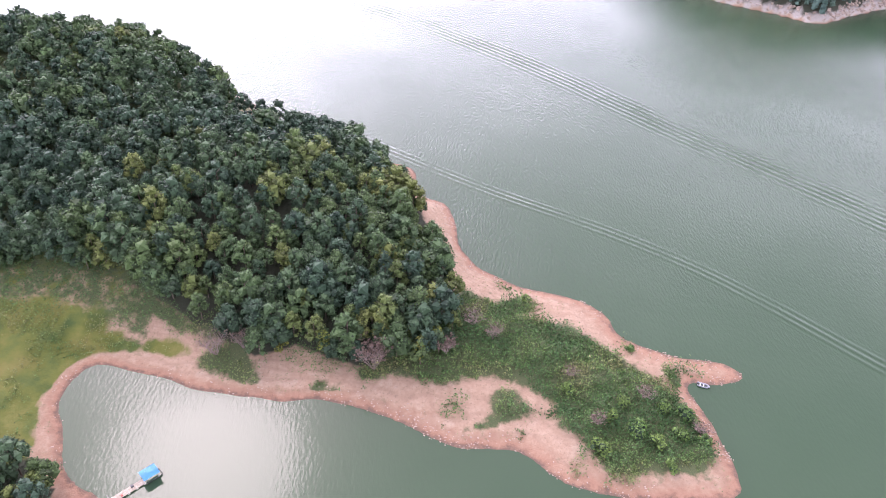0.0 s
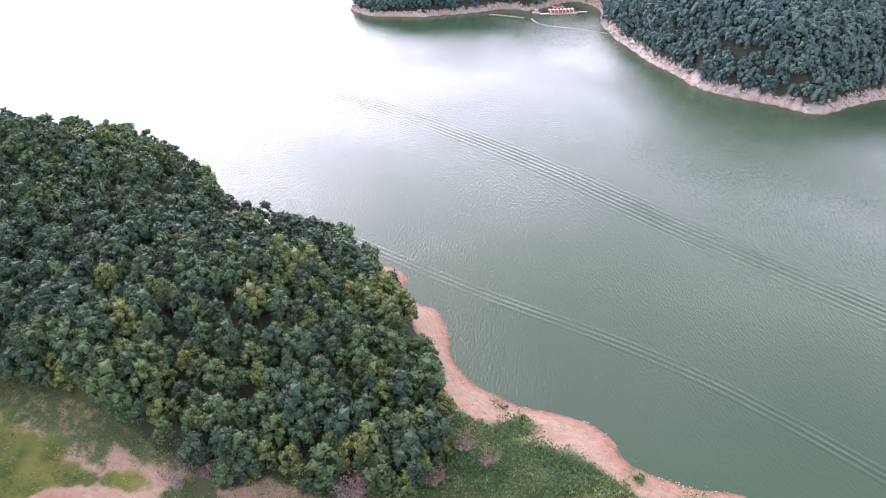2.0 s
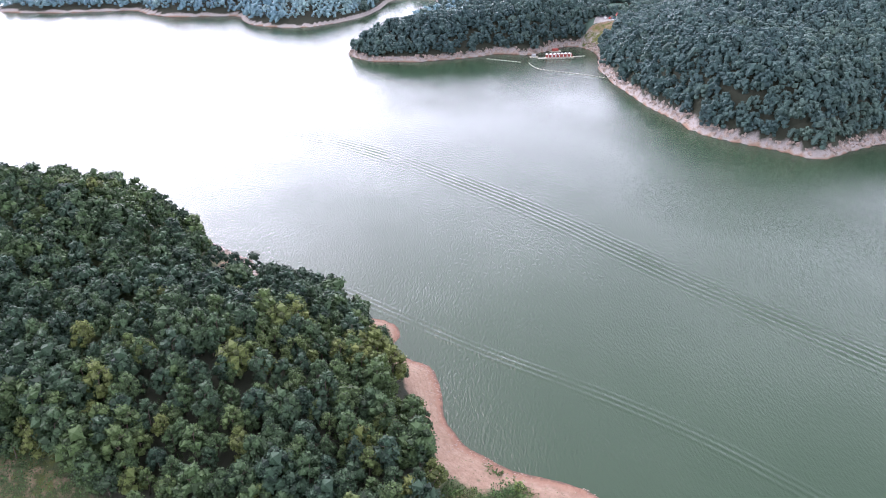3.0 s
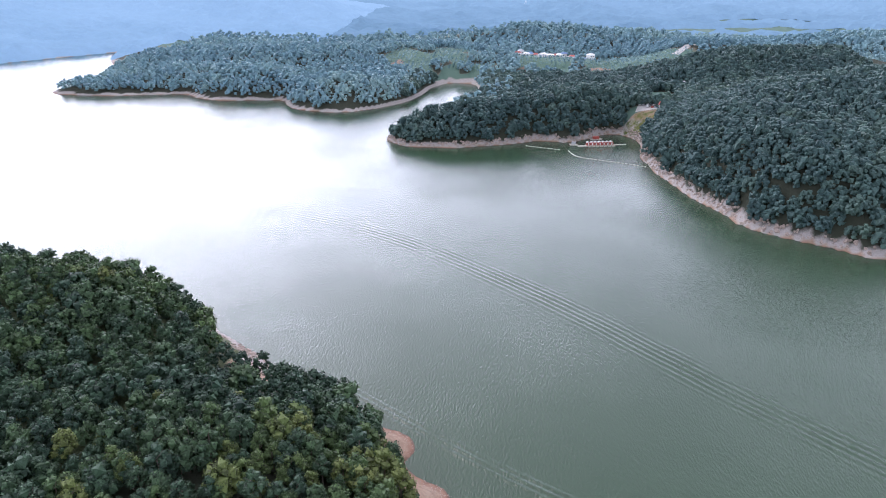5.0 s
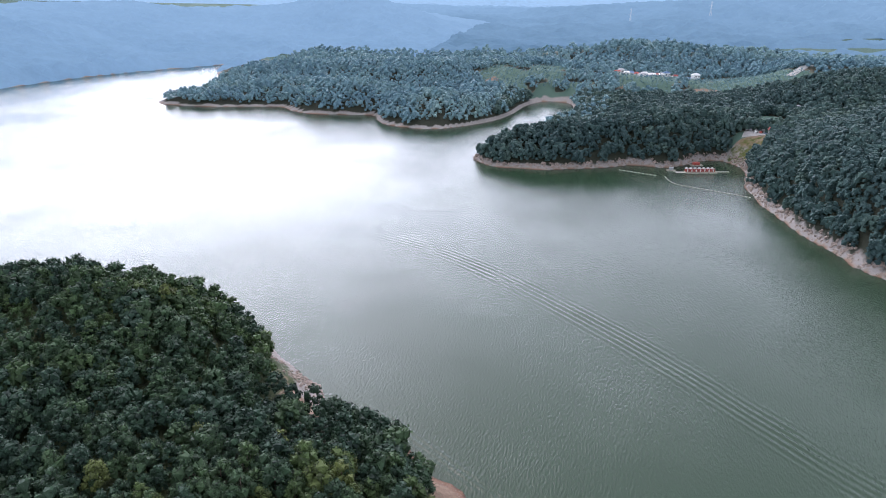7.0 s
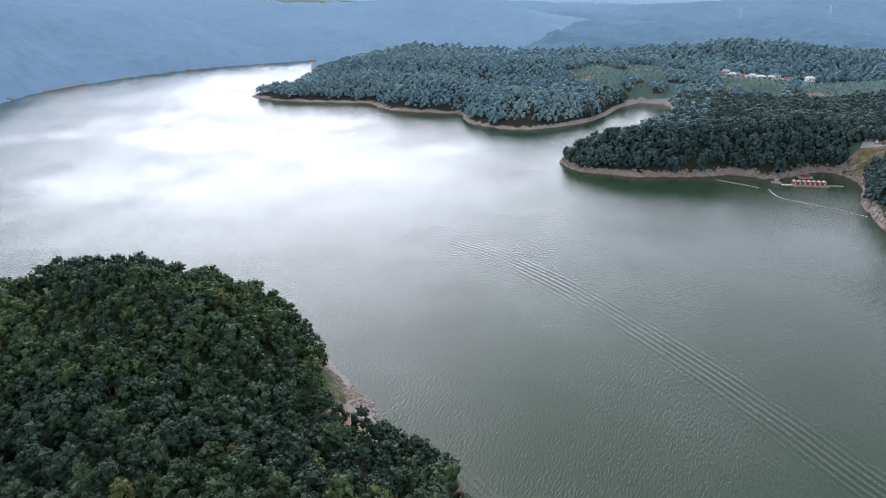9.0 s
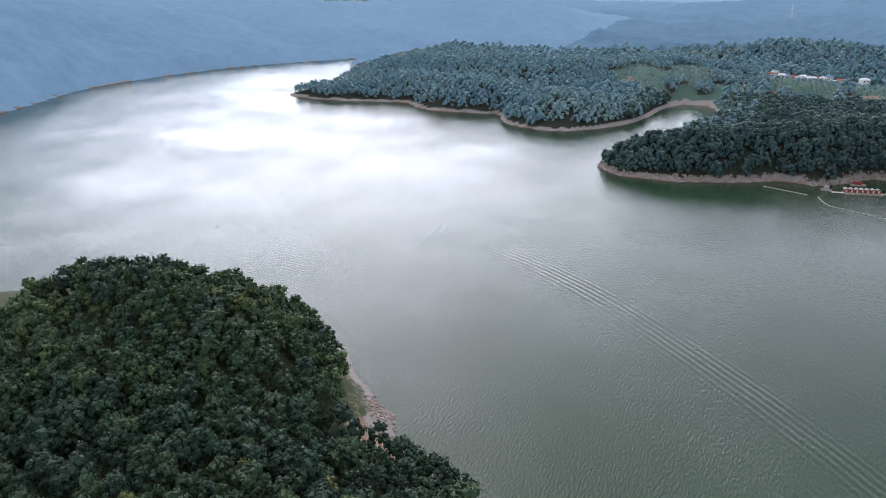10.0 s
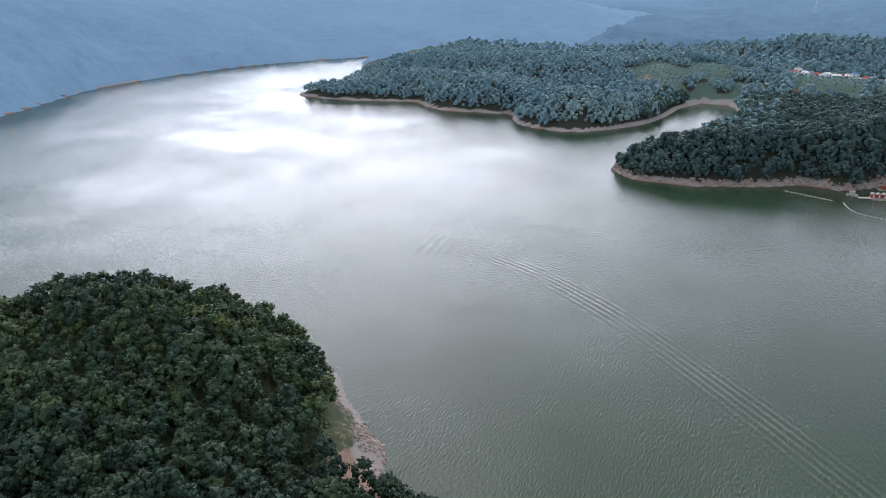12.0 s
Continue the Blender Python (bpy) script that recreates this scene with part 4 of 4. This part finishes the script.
# ---- boats and floating platforms ----
def lofted(profile, along, cap=True):
    """A closed hull: profile(s) gives half-width, bottom and top at s along the length."""
    bm = bmesh.new()
    rings = []
    for s_ in along:
        w, lo, hi, xx = profile(s_)
        rings.append([bm.verts.new(p) for p in ((xx, -w, hi), (xx, -w * 0.9, (lo + hi) / 2), (xx, -w * 0.45, lo), (xx, w * 0.45, lo), (xx, w * 0.9, (lo + hi) / 2), (xx, w, hi))])
    for a, b in zip(rings, rings[1:]):
        for k in range(5):
            bm.faces.new((a[k], a[k + 1], b[k + 1], b[k]))
    bm.faces.new(rings[0]), bm.faces.new(rings[-1][::-1])
    bmesh.ops.recalc_face_normals(bm, faces=bm.faces)
    return bm


def dinghy(x, y, heading):
    ob = tagged(new("inflatable_boat"), "small grey inflatable boat drawn up at the spit", "boat")
    ob.matrix_basis = pose(x, y, 0.0, 0, 0, heading) @ Matrix.Scale(0.88, 4)
    part("hull", lofted(lambda s_: (0.5 * (1 - max(0, s_ - 0.6) ** 2 * 4), -0.05, 0.12, -1.4 + 2.8 * s_), np.linspace(0, 1, 9)), DARK, ob, "dark boat floor")
    for side in (-1, 1):
        pts = [(-1.5, 0.58 * side, 0.25), (0.5, 0.58 * side, 0.25), (1.1, 0.42 * side, 0.3), (1.5, 0.0, 0.38)]
        bm = bmesh.new()
        for a, b in zip(pts, pts[1:]):
            rod_bm(a, b, 0.21, bm, 10, 0.20)
            bmesh.ops.create_uvsphere(bm, u_segments=10, v_segments=6, radius=0.2, matrix=Matrix.Translation(b))
        part("side_tube", bm, GREY_RUBBER, ob, "", True)
    part("bench", box_bm((0.28, 0.9, 0.06), (0.1, 0, 0.32), 0.01), WHITE, ob, "white seat board")
    part("bench", box_bm((0.28, 0.9, 0.06), (-0.8, 0, 0.32), 0.01), WHITE, ob, "white seat board")
    part("outboard_motor", box_bm((0.25, 0.3, 0.5), (-1.6, 0, 0.45), 0.05), DARK, ob)


dinghy(61.2, 111.2, -22)


def pier(x, y, heading):
    ob = tagged(new("floating_pier"), "floating plank pier with a blue canopy over its end", "pier")
    ob.matrix_basis = pose(x, y, 0.0, 0, 0, heading) @ Matrix.Scale(0.78, 4)
    for k in range(5):
        part("float", rod_bm((-8.2 + 2.1 * k, -0.9, 0.1), (-8.2 + 2.1 * k, 0.9, 0.1), 0.28, None, 10), FLOAT, ob)
    for k in range(34):
        part("plank", box_bm((0.255, 1.75, 0.05), (-8.9 + 0.27 * k, 0, 0.42 + 0.006 * (k % 3)), 0.0), DECK, ob)
    part("hull", lofted(lambda s_: (1.35 * (1 - 0.25 * max(0, s_ - 0.75) * 4), 0.0 - 0.1, 0.5, 0.2 + 4.6 * s_), np.linspace(0, 1, 7)), DARK, ob, "dark boat hull under the canopy")
    for px_ in (0.5, 3.7):
        for py_ in (-1.35, 1.35):
            part("post", rod_bm((px_, py_, 0.4), (px_, py_, 2.4), 0.05), STEEL, ob)
    bm = bmesh.new()
    vs = []
    for k in range(9):
        yy = -1.75 + 3.5 * k / 8
        zz = 2.4 + 0.38 * math.cos((k / 8 - 0.5) * math.pi * 0.9)
        vs.append([bm.verts.new((0.0, yy, zz)), bm.verts.new((2.1, yy, zz + 0.03)), bm.verts.new((4.2, yy, zz))])
    for a, b in zip(vs, vs[1:]):
        for j in (0, 1):
            bm.faces.new((a[j], a[j + 1], b[j + 1], b[j]))
    ret = bmesh.ops.solidify(bm, geom=bm.faces[:], thickness=0.05)
    canopy = part("canopy", bm, BLUE, ob, "sky-blue tarpaulin canopy")
    for k in range(3):
        part("roof_bar", rod_bm((0.4 + 1.7 * k, -1.75, 2.42), (0.4 + 1.7 * k, 1.75, 2.42), 0.03), STEEL, canopy)
    part("locker", box_bm((0.7, 0.6, 0.5), (-2.6, 0.4, 0.7), 0.03), DARK, ob)
    part("locker", box_bm((0.5, 0.5, 0.4), (-5.6, -0.4, 0.65), 0.03), RED, ob)
    part("mooring_pole", rod_bm((-8.4, 1.1, -0.6), (-8.4, 1.1, 1.7), 0.05), STEEL, ob)
    part("mooring_pole", rod_bm((-9.0, -1.1, -0.6), (-9.0, -1.1, 1.4), 0.05), STEEL, ob)


pier(-58.1, 81.4, 44)


def fishing_platform(x, y, heading):
    ob = tagged(new("floating_platform"), "floating platform with a row of red and white huts", "dock")
    ob.matrix_basis = pose(x, y, 0.0, 0, 0, heading)
    part("deck", box_bm((21, 5.4, 0.35), (0, 0, 0.45), 0.04), DECK, ob)
    for k in range(7):
        part("float", box_bm((2.4, 5.6, 0.5), (-9 + 3 * k, 0, 0.1), 0.08), FLOAT, ob)
    for k in range(7):
        cx = -9 + 2.9 * k
        hut = part("hut", box_bm((2.3, 2.6, 1.9), (cx, 0.9, 1.6), 0.04), RED, ob, "red-walled fishing hut")
        bm = bmesh.new()
        rod = [bm.verts.new(p) for p in ((cx - 1.35, -0.8, 2.5), (cx, -0.8, 3.2), (cx + 1.35, -0.8, 2.5), (cx - 1.35, 2.6, 2.5), (cx, 2.6, 3.2), (cx + 1.35, 2.6, 2.5))]
        bm.faces.new((rod[0], rod[1], rod[4], rod[3])), bm.faces.new((rod[1], rod[2], rod[5], rod[4]))
        bmesh.ops.solidify(bm, geom=bm.faces[:], thickness=0.12)
        part("roof", bm, WHITE, hut, "white gabled roof sheet")
        part("door", box_bm((0.8, 0.06, 1.6), (cx, -0.43, 1.5), 0.01), WHITE, hut)
    part("walkway", box_bm((9, 1.3, 0.25), (15, 0.4, 0.4), 0.03), FLOAT, ob)
    part("walkway", box_bm((7, 2.4, 0.3), (-13.5, -0.5, 0.4), 0.03), FLOAT, ob)


fishing_platform(81, 547, 14)


def raft(x, y, heading, length, material, label):
    ob = tagged(new("raft"), label, "raft")
    ob.matrix_basis = pose(x, y, 0.0, 0, 0, heading)
    part("deck", box_bm((length, 3.2, 0.3), (0, 0, 0.45), 0.04), DECK, ob)
    for k in (-1, 0, 1):
        part("float", box_bm((length * 0.25, 3.4, 0.5), (k * length * 0.33, 0, 0.1), 0.08), FLOAT, ob)
    part("shelter", box_bm((length * 0.5, 2.2, 1.7), (0, 0.2, 1.45), 0.06), material, ob)


raft(80, 566, 20, 9, RED, "small raft with a dark red shelter")
raft(62, 547, -5, 6, ROOF_GREY, "small raft with a grey shelter by the bank")


def boom(points, label):
    """A line of floats joined by a rope."""
    ob = tagged(new("float_boom"), label, "boom")
    p = np.array(points, float)
    for _ in range(3):
        q = np.stack([0.75 * p[:-1] + 0.25 * p[1:], 0.25 * p[:-1] + 0.75 * p[1:]], 1).reshape(-1, 2)
        p = np.vstack([p[:1], q, p[-1:]])
    bm = bmesh.new()
    for a, b in zip(p, p[1:]):
        rod_bm((*a, 0.05), (*b, 0.05), 0.1, bm, 5)
    part("rope", bm, DECK, ob)
    gap = np.r_[0, np.cumsum(np.linalg.norm(np.diff(p, axis=0), axis=1))]
    for d in np.arange(1.0, gap[-1], 2.6):
        a = Vector((np.interp(d, gap, p[:, 0]), np.interp(d, gap, p[:, 1]), 0.1))
        b = Vector((np.interp(d + 1.7, gap, p[:, 0]), np.interp(d + 1.7, gap, p[:, 1]), 0.1))
        part("float", rod_bm(a, b, 0.24, None, 8), FLOAT, ob)


boom([(57, 531), (58.5, 522), (62, 513), (76, 507), (90, 501), (104, 494)], "long curved line of floats across the inlet")
boom([(27, 540.5), (38, 536.5), (52, 531.5)], "short line of floats along the bank")


# ---- car park, houses, pylons ----
def car(x, y, heading, paint, label):
    ob = tagged(new("car"), label, "car", "parked cars")
    ob.matrix_basis = pose(x, y, on_ground(x, y) + 0.12, 0, 0, heading)
    bm = bmesh.new()
    side = [(-2.1, 0.35), (-2.1, 0.85), (-1.7, 0.95), (-1.2, 1.45), (0.5, 1.45), (1.1, 0.98), (2.0, 0.85), (2.15, 0.4)]
    a = [bm.verts.new((u, -0.85, v)) for u, v in side]
    b = [bm.verts.new((u, 0.85, v)) for u, v in side]
    bm.faces.new(a), bm.faces.new(b[::-1])
    for k in range(len(side)):
        bm.faces.new((a[k], a[k - 1], b[k - 1], b[k]))
    bmesh.ops.recalc_face_normals(bm, faces=bm.faces)
    bmesh.ops.bevel(bm, geom=bm.edges[:], offset=0.06, segments=1, affect="EDGES")
    body = part("body", bm, paint, ob)
    part("side_windows", box_bm((1.7, 1.72, 0.34), (-0.35, 0, 1.18), 0.03), GLASS, body)
    for wx in (-1.3, 1.3):
        for wy in (-0.82, 0.82):
            part("wheel", rod_bm((wx, wy - 0.1, 0.32), (wx, wy + 0.1, 0.32), 0.32, None, 12), TYRE, ob)


paving = bmesh.new()
bmesh.ops.create_grid(paving, x_segments=14, y_segments=18, size=0.5, matrix=Matrix.Translation((126, 604, 0)) @ Matrix.Rotation(-0.35, 4, "Z") @ Matrix.Diagonal((22, 20, 1, 1)))
for v in paving.verts:
    v.co.z = on_ground(v.co.x, v.co.y) + 0.12
car_park = part("pavement_car_park", paving, CONCRETE, None)
tagged(car_park, "grey concrete car park by the inlet", "car park", kind="structure")
for k in range(9):
    car(117.5 + 2.6 * k, 610 - 0.95 * k, 70, (WHITE, ROOF_GREY, WHITE, DARK)[k % 4], "parked car with pale paint in the car park")
for k in range(5):
    car(122 + 3.1 * k, 601 - 1.1 * k, 70, (WHITE, RED, ROOF_BLUE)[k % 3], "parked car in the car park")


def house(x, y, heading, w, d, storey, roof_mat, label, hipped=0.0):
    ob = tagged(new("house"), label, "house", "village houses")
    ob.matrix_basis = pose(x, y, on_ground(x, y) - 0.3, 0, 0, heading)
    h = 3.0 * storey + 0.4
    wall = part("wall", box_bm((w, d, h), (0, 0, h / 2), 0.03), WHITE, ob)
    bm = bmesh.new()
    e, r = 0.6, d * 0.28
    c = [bm.verts.new(p) for p in ((-w / 2 - e, -d / 2 - e, h - 0.1), (w / 2 + e, -d / 2 - e, h - 0.1), (w / 2 + e, d / 2 + e, h - 0.1), (-w / 2 - e, d / 2 + e, h - 0.1), (-w / 2 + hipped, 0, h + r), (w / 2 - hipped, 0, h + r))]
    for f in ((0, 1, 5, 4), (2, 3, 4, 5), (0, 4, 3), (1, 2, 5), (0, 3, 2, 1)):
        bm.faces.new([c[k] for k in f])
    part("roof", bm, roof_mat, ob)
    for s_ in range(storey):
        for k in range(max(2, int(w / 3))):
            wx = -w / 2 + w * (k + 0.5) / max(2, int(w / 3))
            part("window", box_bm((1.3, 0.12, 1.2), (wx, -d / 2 - 0.02, 1.7 + 3.0 * s_), 0.01), GLASS, wall)


house(158, 668, 12, 13, 8, 2, ROOF_GREY, "white two-storey house with a grey roof", 1.0)
house(133, 592, -20, 9, 6, 1, ROOF_RED, "low white kiosk with a red roof by the car park")
rs = np.random.RandomState(90)
ROOFS = [(ROOF_RED, "white village house with a red roof"), (ROOF_BLUE, "white village house with a blue roof"), (ROOF_GREY, "white village house with a grey roof"), (WHITE, "pale village shed with a white roof")]
for k in range(20):
    rm, label = ROOFS[(0, 2, 3, 1, 3)[k % 5]]
    house(26 + 4.2 * k + rs.uniform(-3, 3), 905 + 9 * math.sin(k * 1.9) + rs.uniform(-7, 7), rs.uniform(-35, 35), rs.uniform(5.5, 9), rs.uniform(4.8, 6.2), 1 + (k % 6 == 1), rm, label, 1.2)
for k in range(12):
    rm, label = ROOFS[(3, 2, 3, 1)[k % 4]]
    house(10 + 22 * k + rs.uniform(-9, 9), 1290 + 30 * math.sin(k * 2.3), rs.uniform(-35, 35), rs.uniform(10, 20), rs.uniform(7, 10), 1, rm, label, 1.2)


def pylon(x, y, tall):
    ob = tagged(new("pylon"), "grey lattice power pylon on the far slope", "pylon", "power pylons")
    ob.matrix_basis = Matrix.Translation((x, y, on_ground(x, y)))
    w = 3.2
    for sx in (-1, 1):
        for sy in (-1, 1):
            part("leg", rod_bm((sx * w, sy * w, -2), (sx * 0.5, sy * 0.5, tall), 0.16, None, 5, 0.12), WHITE, ob)
    for k in range(6):
        z0, z1 = tall * k / 7, tall * (k + 1) / 7
        w0, w1 = w + (0.5 - w) * z0 / tall, w + (0.5 - w) * z1 / tall
        for sy in (-1, 1):
            part("brace", rod_bm((-w0, sy * w0, z0), (w1, sy * w1, z1), 0.08, None, 4), WHITE, ob)
            part("brace", rod_bm((w0, sy * w0, z0), (-w1, sy * w1, z1), 0.08, None, 4), WHITE, ob)
    for k in range(3):
        part("cross_arm", rod_bm((-5 + k, 0, tall * (0.7 + 0.12 * k)), (5 - k, 0, tall * (0.7 + 0.12 * k)), 0.14, None, 4), WHITE, ob)


for px_, py_, tall in ((52, 1790, 48), (235, 1900, 52)):
    pylon(px_, py_, tall)


def road(name, points, width, label):
    p = np.array(points, float)
    for _ in range(4):
        q = np.stack([0.75 * p[:-1] + 0.25 * p[1:], 0.25 * p[:-1] + 0.75 * p[1:]], 1).reshape(-1, 2)
        p = np.vstack([p[:1], q, p[-1:]])
    d = np.gradient(p, axis=0)
    d /= np.linalg.norm(d, axis=1)[:, None]
    side = np.stack([-d[:, 1], d[:, 0]], 1) * width / 2
    V = np.stack([p - side, p + side], 1)
    z = height(V[..., 0].ravel(), V[..., 1].ravel()).reshape(V.shape[:2]).max(1) + 0.35
    V = np.concatenate([V, np.repeat(z[:, None], 2, 1)[..., None]], -1)
    k = np.arange(len(p) * 2).reshape(-1, 2)
    f = np.stack([k[:-1, 0], k[:-1, 1], k[1:, 1], k[1:, 0]], -1)
    tagged(new(name, mesh_np(name, V.reshape(-1, 3), f[:, ::-1], CONCRETE, True)), label, "road", kind="structure")


road("road_1", [(205, 905), (228, 930), (246, 965), (256, 1010), (262, 1060)], 9, "pale concrete valley road")


# ---- orchard rows on the far slopes ----
x, y, rs = scatter(-140, 250, 750, 965, 5.0, 95, 0.3)
shore = inland(x, y)
keep = (wood_mask(x, y, shore) < 0.4) & (shore > 22) & (rs.rand(len(x)) < 0.85) & (np.hypot((x - 65) / 48, (y - 905) / 20) > 1)
x, y, shore = x[keep], y[keep], shore[keep]
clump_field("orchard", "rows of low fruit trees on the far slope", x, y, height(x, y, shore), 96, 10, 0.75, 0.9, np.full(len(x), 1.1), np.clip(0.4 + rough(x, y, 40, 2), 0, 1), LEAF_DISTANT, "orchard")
